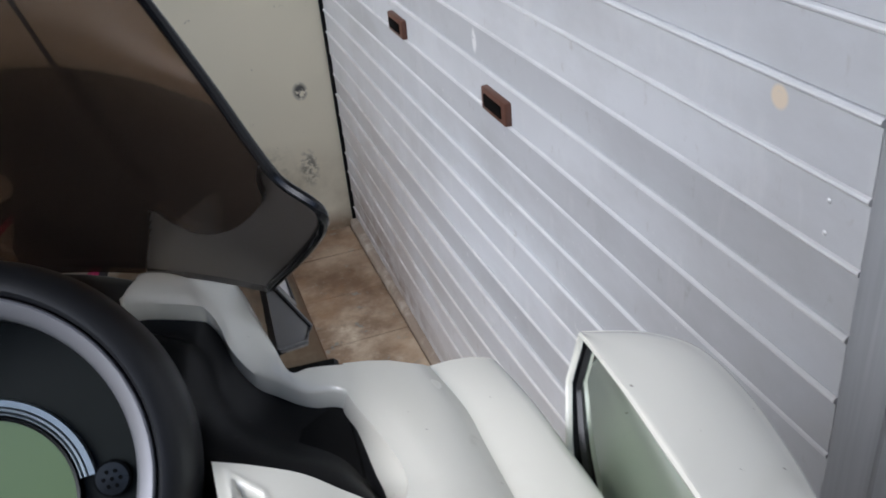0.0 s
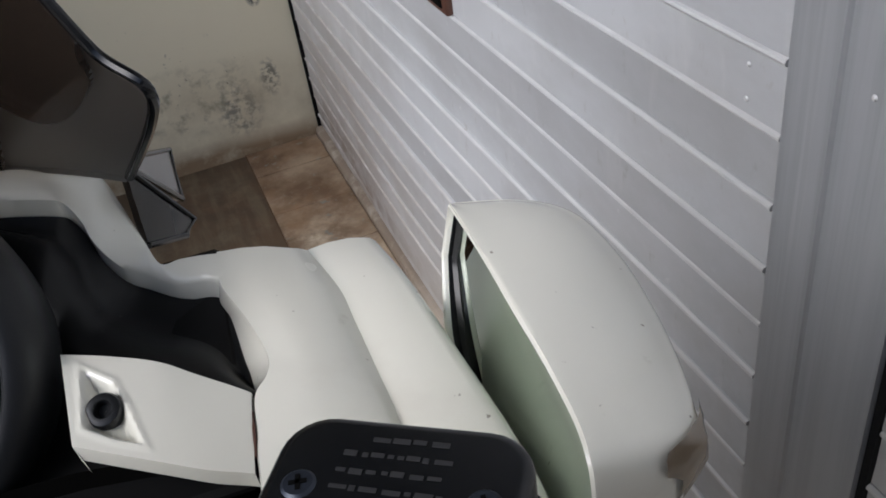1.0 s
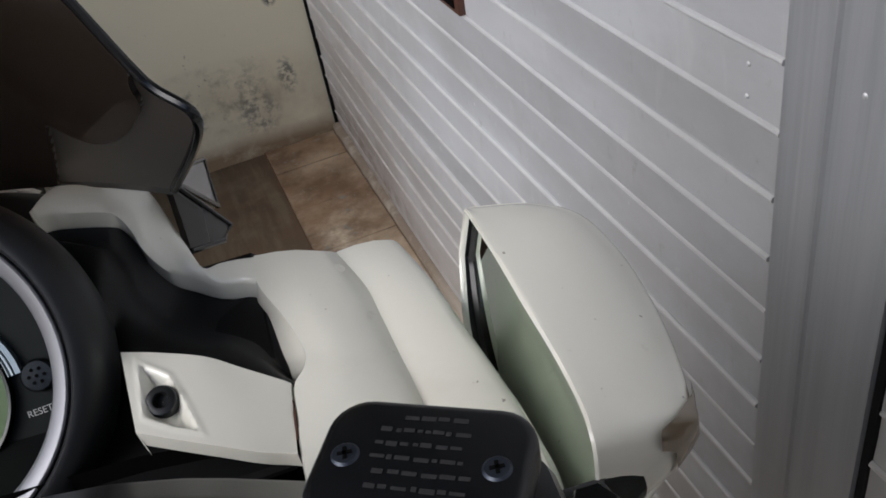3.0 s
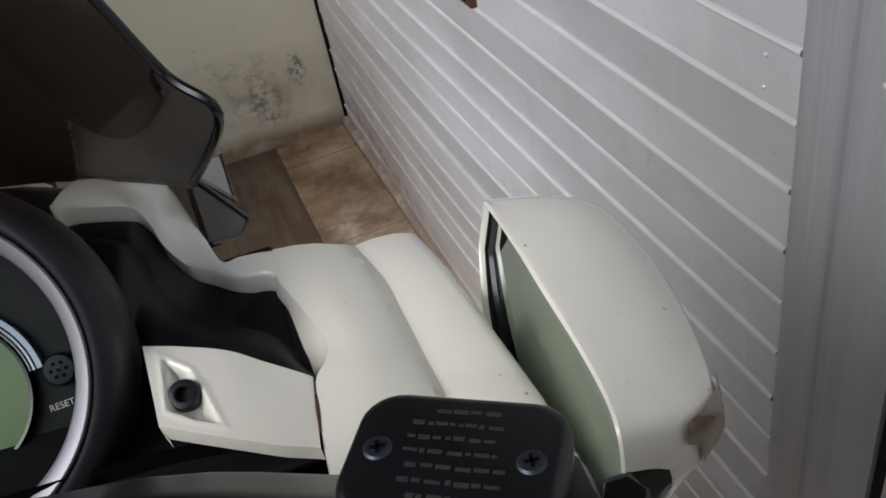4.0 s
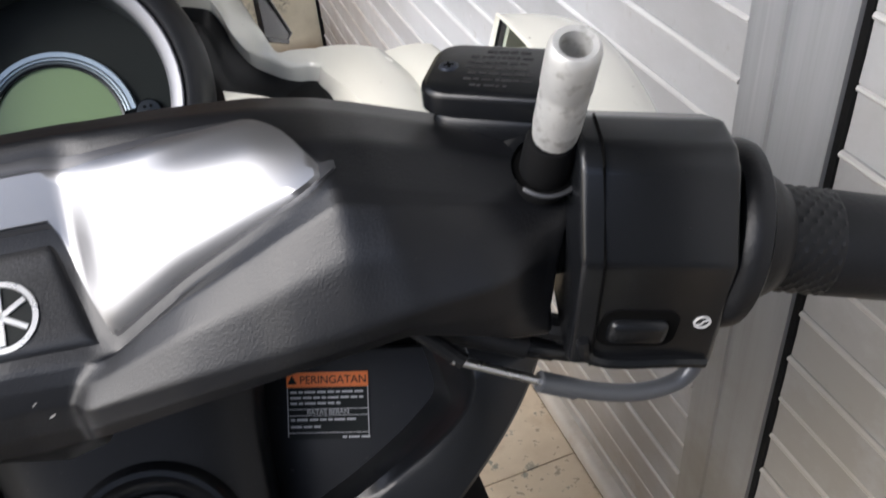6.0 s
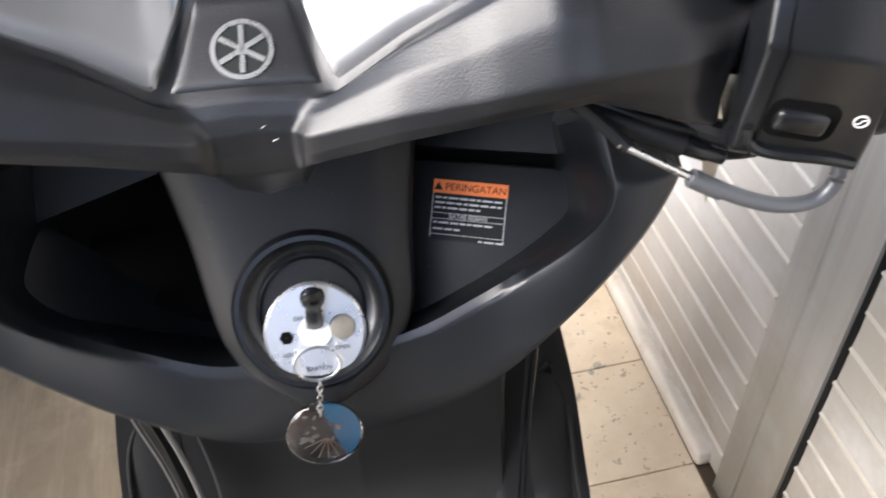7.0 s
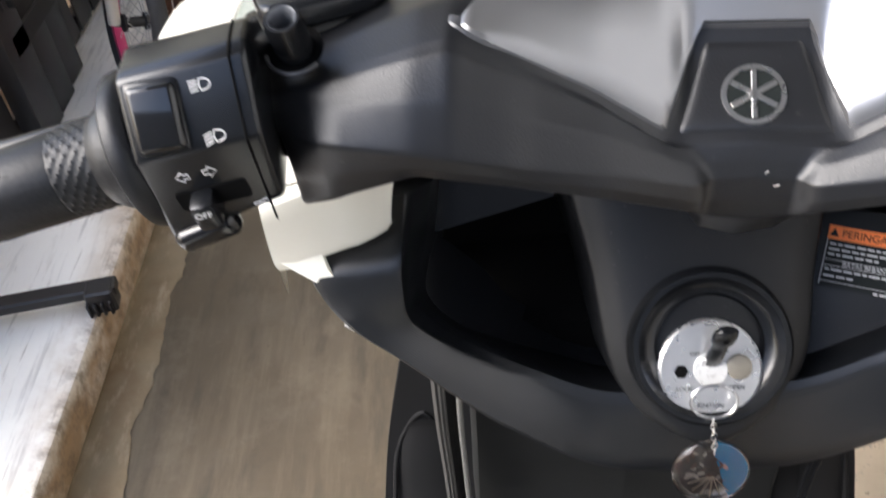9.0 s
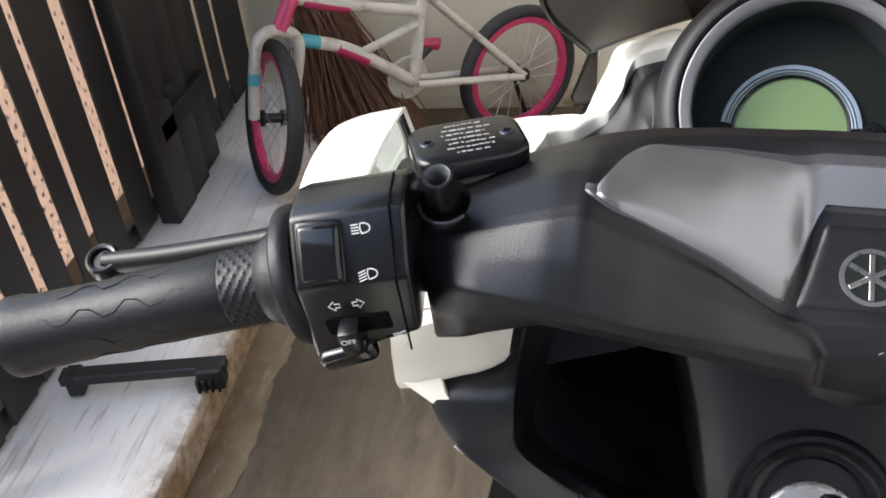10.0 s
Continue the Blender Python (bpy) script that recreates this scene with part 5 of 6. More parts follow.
# white upper fairing round the screen
SHOULDER = [
    [(0.1244, 0.2530, 0.9660), (0.1458, 0.2479, 0.9660), (0.1576, 0.2440, 0.9640), (0.1637, 0.2489, 0.9575), (0.1909, 0.2426, 0.9600)],
    [(0.1239, 0.2353, 0.9620), (0.1453, 0.2195, 0.9660), (0.1640, 0.2134, 0.9630), (0.1729, 0.2179, 0.9565), (0.1986, 0.2112, 0.9600)],
    [(0.1334, 0.2054, 0.9630), (0.1548, 0.1899, 0.9660), (0.1676, 0.1891, 0.9620), (0.1759, 0.1927, 0.9560), (0.2043, 0.1784, 0.9590)],
    [(0.1400, 0.1797, 0.9640), (0.1588, 0.1660, 0.9660), (0.1721, 0.1613, 0.9610), (0.1789, 0.1641, 0.9560), (0.2090, 0.1503, 0.9580)],
    [(0.1389, 0.1670, 0.9650), (0.1603, 0.1523, 0.9660), (0.1758, 0.1486, 0.9600), (0.1804, 0.1510, 0.9560), (0.2116, 0.1355, 0.9570)],
    [(0.1337, 0.1579, 0.9650), (0.1594, 0.1404, 0.9660), (0.1774, 0.1377, 0.9600), (0.1813, 0.1409, 0.9560), (0.2134, 0.1237, 0.9570)],
    [(0.1332, 0.1388, 0.9650), (0.1588, 0.1250, 0.9650), (0.1794, 0.1199, 0.9590), (0.1828, 0.1224, 0.9550), (0.2151, 0.1070, 0.9560)],
    [(0.1324, 0.1229, 0.9640), (0.1580, 0.1103, 0.9630), (0.1813, 0.1023, 0.9560), (0.1847, 0.1045, 0.9520), (0.2161, 0.0860, 0.9530)],
    [(0.1335, 0.0600, 0.9570), (0.1560, 0.0560, 0.9560), (0.1780, 0.0520, 0.9490), (0.1815, 0.0515, 0.9455), (0.2090, 0.0470, 0.9440)],
]
WALL_FOOT = [(0.1212, 0.2380, 0.9500), (0.1258, 0.2228, 0.9510), (0.1298, 0.1938, 0.9520), (0.1320, 0.1798, 0.9530)]


def shoulder_row(k):
    """One line across the shoulder: wall at the opening, flat, step, groove, outer flat, rounded edge and flank."""
    b, c, d, e, f = (Vector(p) for p in SHOULDER[k])
    foot = Vector(WALL_FOOT[k - 1]) if 1 <= k <= 4 else b + Vector((-0.0005, 0.0005, -0.014))
    out = [foot, b + Vector((0, 0, -0.0016)), b.lerp(c, 0.035), b.lerp(c, 0.12), b.lerp(c, 0.55) + Vector((0, 0, 0.0006)), c, c.lerp(d, 0.7), d, d.lerp(e, 0.45) + Vector((0, 0, 0.0003)), e.lerp(d, 0.12), e, e.lerp(f, 0.035) + Vector((0, 0, 0.0004))]
    out += [e.lerp(f, 0.35) + Vector((0, 0, 0.0020)), e.lerp(f, 0.7) + Vector((0, 0, 0.0022)), e.lerp(f, 0.92) + Vector((0, 0, 0.0010)), f + Vector((0.0008, 0, 0)), f + Vector((0.0030, 0, -0.0022)), f + Vector((0.0044, 0, -0.0060)), f + Vector((0.0070, 0, -0.030)), f + Vector((0.0040, 0, -0.070))]
    return out


TAB_TOP = [(0.0710, 0.1833, 0.9850), (0.0851, 0.1813, 0.9810), (0.1024, 0.1768, 0.9760), (0.1158, 0.1696, 0.9710), (0.1319, 0.1597, 0.9660), (0.1331, 0.1580, 0.9650)]
TAB_FOOT = [(0.0756, 0.1438, 0.9770), (0.0897, 0.1375, 0.9740), (0.1042, 0.1311, 0.9710), (0.1175, 0.1255, 0.9680), (0.1278, 0.1232, 0.9650), (0.1316, 0.1219, 0.9642)]
RECESS = [(0.0778, 0.1766), (0.0878, 0.1690), (0.0930, 0.1556), (0.0982, 0.1392), (0.0892, 0.1432), (0.0790, 0.1500)]


def inside(x, y):
    """How far (x, y) lies inside the convex outline of the recess, in metres; negative outside."""
    best = 1.0
    for (ax, ay), (bx_, by_) in zip(RECESS, RECESS[1:] + RECESS[:1]):
        ln = math.hypot(bx_ - ax, by_ - ay)
        best = min(best, ((bx_ - ax) * (ay - y) - (by_ - ay) * (ax - x)) / ln)
    return best


def fairing(s):
    o = [(0.0393, 0.2569, 1.0160), (0.0417, 0.2763, 1.0140), (0.0441, 0.2919, 1.0100), (0.0631, 0.2934, 1.0040), (0.0798, 0.2897, 1.0000), (0.0852, 0.2854, 0.9960), (0.0898, 0.2756, 0.9880), (0.0962, 0.2611, 0.9770), (0.1010, 0.2501, 0.9695), (0.1090, 0.2524, 0.9680), (0.1174, 0.2529, 0.9670), (0.1244, 0.2530, 0.9659), (0.1275, 0.2522, 0.9657)]
    i = [(0.0383, 0.2585, 1.0140), (0.0464, 0.2622, 1.0120), (0.0660, 0.2618, 1.0070), (0.0709, 0.2641, 1.0020), (0.0751, 0.2607, 0.9940), (0.0780, 0.2542, 0.9860), (0.0852, 0.2503, 0.9740), (0.0942, 0.2490, 0.9670), (0.1050, 0.2436, 0.9620), (0.1109, 0.2418, 0.9620), (0.1180, 0.2404, 0.9620), (0.1236, 0.2365, 0.9618), (0.1262, 0.2330, 0.9616)]
    O, I = curve_pts(side(o, s), 5), curve_pts(side(i, s), 5)
    rows = []
    for k, (a, b) in enumerate(zip(O, I)):
        lift = Vector((0, 0, 0.0022 if k < 38 else 0.0006))
        rows.append([b + Vector((0, 0.002, -0.016)), b + Vector((0, 0, -0.0016)), b.lerp(a, 0.06), b.lerp(a, 0.2) + lift * 0.6, b.lerp(a, 0.5) + lift, b.lerp(a, 0.82) + lift * 0.7, a.lerp(b, 0.05), a + Vector((0, 0, -0.0018)), a + Vector((0, 0.004, -0.02))])
    part("screen_frame", grid(rows), M_white, scooter, "white painted screen frame", 45)
    shoulder = part("shoulder_panel", loft([side(shoulder_row(k), s) for k in range(len(SHOULDER))], 7, 1, False, False), M_white, scooter, "white painted shoulder panel with a stepped crease", 32)
    edge = side([Vector(p) for p in (shoulder_row(0)[2], shoulder_row(0)[5], shoulder_row(0)[7], shoulder_row(0)[10], shoulder_row(0)[13], shoulder_row(0)[15])], s)
    part("panel_lip", grid([[p + Vector((0, 0.0004, -0.0004)) for p in edge], [p + Vector((0, 0.004, -0.004)) for p in edge], [p + Vector((0, 0.006, -0.03)) for p in edge]]), M_white, shoulder, "", 40)
    if s < 0:
        # nose of the left shoulder beside the leg shield
        nose = [side([(0.1335, 0.060, 0.940), (0.1335, 0.060, 0.9572), (0.156, 0.056, 0.9563), (0.178, 0.052, 0.9492), (0.1815, 0.0515, 0.9458), (0.192, 0.050, 0.9462), (0.209, 0.047, 0.9443), (0.213, 0.046, 0.938)], s),
                [Vector(q) for q in ((-0.146, 0.022, 0.960), (-0.1485, 0.020, 0.972), (-0.154, 0.015, 0.972), (-0.165, 0.008, 0.970), (-0.170, 0.006, 0.969), (-0.176, 0.004, 0.967), (-0.192, 0.000, 0.962), (-0.206, 0.000, 0.956))],
                [Vector(q) for q in ((-0.152, 0.0225, 0.932), (-0.1545, 0.0212, 0.929), (-0.160, 0.017, 0.928), (-0.168, 0.013, 0.926), (-0.174, 0.012, 0.925), (-0.184, 0.010, 0.923), (-0.198, 0.008, 0.9205), (-0.2105, 0.0085, 0.9175))],
                [Vector(q) for q in ((-0.152, 0.030, 0.926), (-0.1545, 0.029, 0.924), (-0.160, 0.026, 0.921), (-0.168, 0.024, 0.918), (-0.174, 0.022, 0.916), (-0.184, 0.018, 0.913), (-0.198, 0.013, 0.908), (-0.2095, 0.0105, 0.908))]]
        part("shoulder_flank", thick(grid([[(-0.2105, 0.0095, 0.9170), (-0.200, 0.0100, 0.9185), (-0.186, 0.0110, 0.9200)], [(-0.203, 0.0090, 0.9110), (-0.194, 0.0090, 0.9110), (-0.184, 0.0090, 0.9110)], [(-0.188, 0.0080, 0.9000), (-0.184, 0.0080, 0.9000), (-0.178, 0.0080, 0.8990)]]), 0.003), M_white, shoulder, "", 40)
        part("shoulder_nose", loft(nose, 6, 1, False, False), M_white, shoulder, "", 35)
    # tab with a sunk bolt
    T, F = curve_pts(TAB_TOP, 14), curve_pts(TAB_FOOT, 14)
    rows = []
    for a, b in zip(T, F):
        row = [a + Vector((0, 0.0005, -0.012)), a + Vector((0, 0, -0.0008))]
        for k in range(41):
            p = a.lerp(b, k / 40)
            sink = min(max(inside(p.x, p.y) / 0.0042, 0), 1)
            p.z -= 0.0062 * sink * sink * (3 - 2 * sink)
            rim_d = inside(p.x, p.y)
            if -0.0022 < rim_d < 0.0008:
                p.z += 0.0006 * (1 - abs(rim_d + 0.0007) / 0.0015)
            row.append(p)
        rows.append(side([*row, b + Vector((0, 0, -0.0008)), b + Vector((0, 0.001, -0.008))], s))
    first = [p + Vector((0.001 * s, 0.0, -0.007)) for p in rows[0]]
    tab = part("fixing_tab", grid([first, *rows]), M_white, scooter, "white tab with a sunk bolt", 40)
    bc = side([(0.0850, 0.1600, 0.9722)], s)[0]
    n = Vector((0, -0.50, 0.86)).normalized()
    part("bolt", lathe([(0.0075, -0.003), (0.0078, -0.001), (0.0064, 0.0), (0.0064, 0.0052), (0.0058, 0.0064), (0.0046, 0.0068), (0.0034, 0.0068), (0.0029, 0.0062), (0.0026, 0.003), (0.0001, 0.003)], bc, n, 20), M_screw, tab, "black socket head bolt")
    dirt = side([(0.1330, 0.1500, 0.9648), (0.1328, 0.1400, 0.9648), (0.1324, 0.1290, 0.9642)], s)
    part("seam_dirt", tube(dirt, [0.0002, 0.0006, 0.0005], 6, 4), M_rust, tab, "dirt in the seam")


both(fairing)

# black lining between instrument and frame
A_L = [(0.0383, 0.2585, 1.004), (0.0464, 0.2622, 1.002), (0.066, 0.2618, 0.997), (0.0709, 0.2641, 0.992), (0.0751, 0.2607, 0.984), (0.0780, 0.2542, 0.976), (0.0852, 0.2503, 0.964), (0.0942, 0.2490, 0.957), (0.1050, 0.2436, 0.953), (0.1220, 0.2380, 0.950), (0.1268, 0.2228, 0.951), (0.1308, 0.1938, 0.952), (0.1335, 0.1798, 0.953)]
B_L = [(0.034, 0.2548, 1.000), (0.047, 0.2464, 0.996), (0.0536, 0.2398, 0.990), (0.058, 0.2327, 0.984), (0.060, 0.2252, 0.974), (0.060, 0.2176, 0.966), (0.063, 0.205, 0.961), (0.070, 0.192, 0.959), (0.080, 0.180, 0.958), (0.095, 0.174, 0.957), (0.110, 0.168, 0.956), (0.124, 0.164, 0.955), (0.134, 0.160, 0.954)]
for s in (1, -1):
    rows = [[a, a.lerp(b, 0.3) + Vector((0, 0, -0.003)), a.lerp(b, 0.6) + Vector((0, 0, 0.003)), b, b + Vector((0, -0.02, -0.02))] for a, b in zip(curve_pts(side(A_L, s), 3), curve_pts(side(B_L, s), 3))]
    part("cowl_lining", loft(rows, 1, 3, False, False), M_leg, scooter, "matt black cowl lining", 50)
bpart("cowl_floor", box((0.27, 0.15, 0.006), (0, 0.20, 0.948), 0.002, 1), M_cavity, None)


# mirrors
M_RIM = [(0.2248, 0.2154, 0.9850), (0.2258, 0.1952, 0.9870), (0.2268, 0.1690, 0.9890), (0.2276, 0.1399, 0.9900), (0.2291, 0.1169, 0.9890), (0.2300, 0.0980, 0.9870), (0.2301, 0.0843, 0.9850), (0.2292, 0.0748, 0.9820), (0.2285, 0.0703, 0.9760), (0.2279, 0.0683, 0.9680)]
M_BACK = [(0.2274, 0.2193, 0.9820), (0.2561, 0.2143, 0.9780), (0.2741, 0.2017, 0.9740), (0.2811, 0.1745, 0.9700), (0.2813, 0.1445, 0.9670), (0.2777, 0.1160, 0.9660), (0.2727, 0.0954, 0.9660), (0.2680, 0.0824, 0.9660), (0.2580, 0.0756, 0.9620), (0.2459, 0.0737, 0.9550)]
M_LOW = [(0.006, 0.962), (0.014, 0.938), (0.018, 0.922), (0.020, 0.913), (0.021, 0.908), (0.021, 0.906), (0.019, 0.908), (0.016, 0.914), (0.011, 0.926), (0.006, 0.942)]


def mirror_row(k):
    r, b = Vector(M_RIM[k]), Vector(M_BACK[k])
    low = Vector((r.x - M_LOW[k][0], r.y, M_LOW[k][1]))
    up = Vector((0, 0, 1))
    w = (b - r).length
    deep = b.lerp(low, 0.55) + Vector((0.008, 0, -0.004))
    return [r, r.lerp(b, 0.03) + up * 0.0010, r.lerp(b, 0.25) + up * (0.05 * w), r.lerp(b, 0.5) + up * (0.075 * w), r.lerp(b, 0.75) + up * (0.07 * w), r.lerp(b, 0.92) + up * (0.035 * w), b, b + Vector((0.0005, 0, -0.010)), b + Vector((-0.006, 0.002, -0.026 if k < 8 else -0.016)), deep, low.lerp(deep, 0.3) + Vector((0.003, 0, -0.003)), low]


def mirror(m, s):
    secs = [[Vector((s * p.x, p.y, p.z)) for p in mirror_row(k)] for k in range(len(M_RIM))]
    mr = new("rear_mirror")
    mr.matrix_world = m
    mr.parent = scooter
    mr["label"] = "white painted folded rear-view mirror"
    shell = part("mirror_shell", loft(secs, 5, 3, False, False), M_white, mr, "white painted mirror shell", 50)
    rim_loop = curve_pts([q[0] for q in secs], 5) + list(reversed(curve_pts([q[-1] for q in secs], 5)))
    mid = sum(rim_loop, Vector()) / len(rim_loop)
    cloud = np.array([p - mid for p in rim_loop])
    n = Vector(np.linalg.svd(cloud)[2][2])
    n = n if n.x * s > 0 else -n

    def shrunk(d, depth, flat=0.0):
        out = []
        for p in rim_loop:
            q = p - mid
            q -= n * (q.dot(n) * flat)
            out.append(mid + q * (1 - d / max(q.length, 0.01)) + n * depth)
        return out
    part("mirror_rim", grid([rim_loop, shrunk(0.0008, -0.0008), shrunk(0.0020, -0.0003), shrunk(0.0024, 0.0020, 0.2)], True), M_white, shell, "white rim with a pale edge", 60)
    part("glass_surround", grid([shrunk(0.0022, 0.0014, 0.2), shrunk(0.0030, 0.0050, 0.6), shrunk(0.0046, 0.0040, 0.9), shrunk(0.0066, 0.0060, 1.0)], True), M_black_smooth, mr, "black bezel of the mirror glass")
    bm = bmesh.new()
    bm.faces.new([bm.verts.new(p) for p in shrunk(0.0066, 0.0058, 1.0)])
    part("mirror_glass", bm, M_chrome, mr, "clean mirror glass", 0)
    lens = []
    for kk, u0 in ((5.8, 5.9), (6.2, 5.5), (6.6, 4.7), (7.0, 4.05), (7.4, 3.65), (7.8, 3.85), (8.15, 4.3)):
        q = [a.lerp(b, kk % 1) for a, b in zip(mirror_row(int(kk)), mirror_row(int(kk) + 1))]
        row = []
        for j in range(8):
            u = u0 + (7.3 - u0) * j / 7
            p = q[int(u)].lerp(q[int(u) + 1], u % 1)
            row.append(Vector((s * (p.x + 0.0015), p.y - 0.0018, p.z + 0.0017)))
        lens.append(row)
    part("indicator_lens", loft(lens, 2, 1, False, False), M_amber, mr, "smoked turn signal lens")
    part("mirror_arm", tube([Vector((s * 0.20, 0.15, 0.90)), Vector((s * 0.225, 0.16, 0.90)), Vector((s * 0.245, 0.15, 0.905))], 0.014, 10, 4), M_black_smooth, mr)
    return mr


mirror(pose(0, 0, 0), 1)
mirror(pose(-0.016, 0.024, -0.018, 0, 0, 6), -1)

# windscreen
R_EDGE = [(0.100, 0.264, 1.006), (0.127, 0.217, 1.057), (0.112, 0.226, 1.076), (0.095, 0.234, 1.112), (0.078, 0.237, 1.148), (0.048, 0.228, 1.210), (0.02, 0.215, 1.25)]
C_LINE = [(0, 0.312, 1.010), (0, 0.300, 1.050), (0, 0.290, 1.080), (0, 0.272, 1.120), (0, 0.255, 1.160), (0, 0.228, 1.225), (0, 0.217, 1.252)]


def screen_row(e, c):
    r = side([e], 1)[0]
    l = side([e], -1)[0]
    c = BR @ Vector(c)
    out = []
    for k in range(-60, 61):
        u = k / 60
        a = r if u > 0 else l
        p = c + (a - c) * abs(u)
        bulge = (1 - abs(u)) * abs(u) * 0.9
        p.y += bulge * (c.y - a.y) * 0.9
        out.append(p)
    return out


E_S, C_S = curve_pts(R_EDGE, 22), curve_pts(C_LINE, 22)
srows = [screen_row(e, c) for e, c in zip(E_S, C_S)]
FOOT_U, FOOT_I = (0.52, 0.58, 0.67, 0.74, 0.80, 0.87, 0.93, 1.0), (20, 16.5, 14, 14.5, 17.5, 28, 39, 48)


def screen_pt(i, j):
    a = min(int(i), len(srows) - 2)
    return srows[a][j].lerp(srows[a + 1][j], i - a)


def foot_line(j):
    """Where the pale foot ends and the dark screen begins, in rows of the screen; zero in the middle part."""
    u = abs(j - 60) / 60
    return sum(float(np.interp(u + d, FOOT_U, FOOT_I)) for d in (-0.02, 0, 0.02)) / 3 if u > 0.52 else 0.0


def screen_sheet(cols, lo, hi, n):
    return thick(grid([[screen_pt(lo(j) + (hi(j) - lo(j)) * k / n, j) for k in range(n + 1)] for j in cols]), 0.003)


last = len(srows) - 1
screen = part("windscreen", screen_sheet(range(29, 92), lambda j: 0.0, lambda j: last, 60), M_smoke, scooter, "dark smoked plastic windscreen", 60)
for cols in (range(0, 30), range(91, 121)):
    part("screen_wing", screen_sheet(cols, lambda j: max(foot_line(j), foot_line(28) if j in (29, 91) else 0), lambda j: last, 60), M_smoke, screen, "dark smoked side of the screen", 60)
    part("screen_skirt", screen_sheet(cols, lambda j: 0.0, lambda j: max(foot_line(j), foot_line(28) if j in (29, 91) else 0), 12), M_smoke_pale, screen, "paler translucent foot of the screen", 60)
for s in (1, -1):
    e = [r[120 if s > 0 else 0] for r in srows]
    part("screen_edge", tube(e, 0.0022, 8), M_black_smooth, screen)
    A = side([(0.0950, 0.3000, 0.9970), (0.098, 0.402, 0.946), (0.1050, 0.3400, 0.9470), (0.0970, 0.2800, 1.0030)], s)
    B = side([(0.0970, 0.2750, 1.0050), (0.1120, 0.3100, 0.9510), (0.1090, 0.2900, 0.9550), (0.0970, 0.2620, 0.9720)], s)
    for q, mt in ((A, M_smoke_pale), (B, M_smoke_mid)):
        part("fin_edge", tube([q[0], q[1], q[2], q[3]], 0.0016, 8), M_black_smooth, screen)
        part("screen_fin", thick(grid([[q[0].lerp(q[1], k / 4) for k in range(5)], [q[3].lerp(q[2], k / 4) for k in range(5)]]), 0.003), mt, screen, "translucent side fin", 60)

hood = []
for x in [-0.095 + 0.19 * k / 20 for k in range(21)]:
    q = (x + 0.004) ** 2
    hood.append([(x, 0.245, 0.985 - 7 * q), (x, 0.252, 1.020 - 8 * q), (x, 0.262, 1.025 - 8 * q), (x, 0.285, 1.016 - 5 * q), (x, 0.310 - 3 * q, 1.008 - 3 * q), (x, 0.322 - 3 * q, 0.985 - 3 * q), (x, 0.335 - 3 * q, 0.93)])
bpart("dash_hood", loft(hood, 1, 3, False, False), M_cavity, None, "matt black hood over the instrument", 50)

# ---- key and tag ----
KM = pose(0, 0, 0, 0, 0, -7.68 + 2.5)
key = thing("key_ring", KM, "ignition key with a ring, chain and round resin tag", "key")
hk = pc + CN * 0.027 + CU * 0.0225 + Vector((0.0027, 0, 0))
kd = (hk - pc).normalized()
kx = Vector((1, 0, 0))
kn = kd.cross(kx).normalized()
stem = []
for h, w, d in ((0.004, 0.0030, 0.0012), (0.0065, 0.0043, 0.0026), (0.014, 0.0044, 0.0030), (0.022, 0.0041, 0.0030), (0.0265, 0.0040, 0.0030), (0.0285, 0.0056, 0.0034), (0.033, 0.0062, 0.0036), (0.0375, 0.0056, 0.0034), (0.0398, 0.0034, 0.0022)):
    q = pc + kd * h
    stem.append([q + kx * (w * math.cos(a)) + kn * (d * math.sin(a)) for a in [2 * math.pi * k / 14 for k in range(14)]])
part("key_stem", grid(stem, True, True), M_black_smooth, key, "black plastic key stem with a rounded head", 50)
part("key_hole", lathe([(0.0001, 0.0), (0.0014, 0.0), (0.0014, -0.001)], pc + kd * 0.0335 - kn * 0.0036, -kn, 14), M_hole_shade, key)
part("key_blade", box((0.0060, 0.0018, 0.013), (0, 0, 0), 0.0003, 1, facing(pc + kd * 0.005 + kx * -0.0022, kd)), M_steel, key, "bright steel key blade")
rc = pc + CN * 0.013 + CU * -0.014
part("split_ring", tube([rc + Vector((1, 0, 0)) * (0.0115 * math.cos(2 * math.pi * k / 32)) + Vector((0, 0.35, 0.93)) * (0.0095 * math.sin(2 * math.pi * k / 32)) for k in range(33)], 0.0008, 8, caps=False), M_steel, key, "steel split ring")
tagc = Vector((0.0035, -0.030, 0.811))
top, bot = rc + Vector((0, -0.004, -0.009)), tagc + Vector((0, -0.001, 0.017))
for k in range(7):
    p = top + (bot - top) * (k + 0.5) / 7
    ax = Vector((1, 0.3, 0.2)) if k % 2 else Vector((0.2, 1, 0.1))
    ax.normalize()
    part("link", tube([p + ax * (0.0014 * math.cos(a)) + Vector((0, 0, 0.0026 * math.sin(a))) for a in [2 * math.pi * j / 10 for j in range(11)]], 0.0004, 6, caps=False), M_steel, key)
tagn = Vector((0.04, -0.955, 0.295)).normalized()
tag = part("resin_tag", lathe([(0.0001, -0.002), (0.0183, -0.002), (0.0193, -0.001), (0.0193, 0.001), (0.0183, 0.002), (0.0001, 0.002)], tagc, tagn, 40), M_resin, key, "round clear resin tag with blue half")
tf = facing(tagc, tagn)
M_blue = mat("blue_resin", (0.002, 0.24, 0.50), 0.15, var=0.2, scale=60)
M_seed = mat("dried_petals", (0.045, 0.026, 0.023), 0.6, var=0.9, scale=350, detail=8)
M_straw = mat("dried_stems", (0.55, 0.45, 0.33), 0.6, var=0.2)
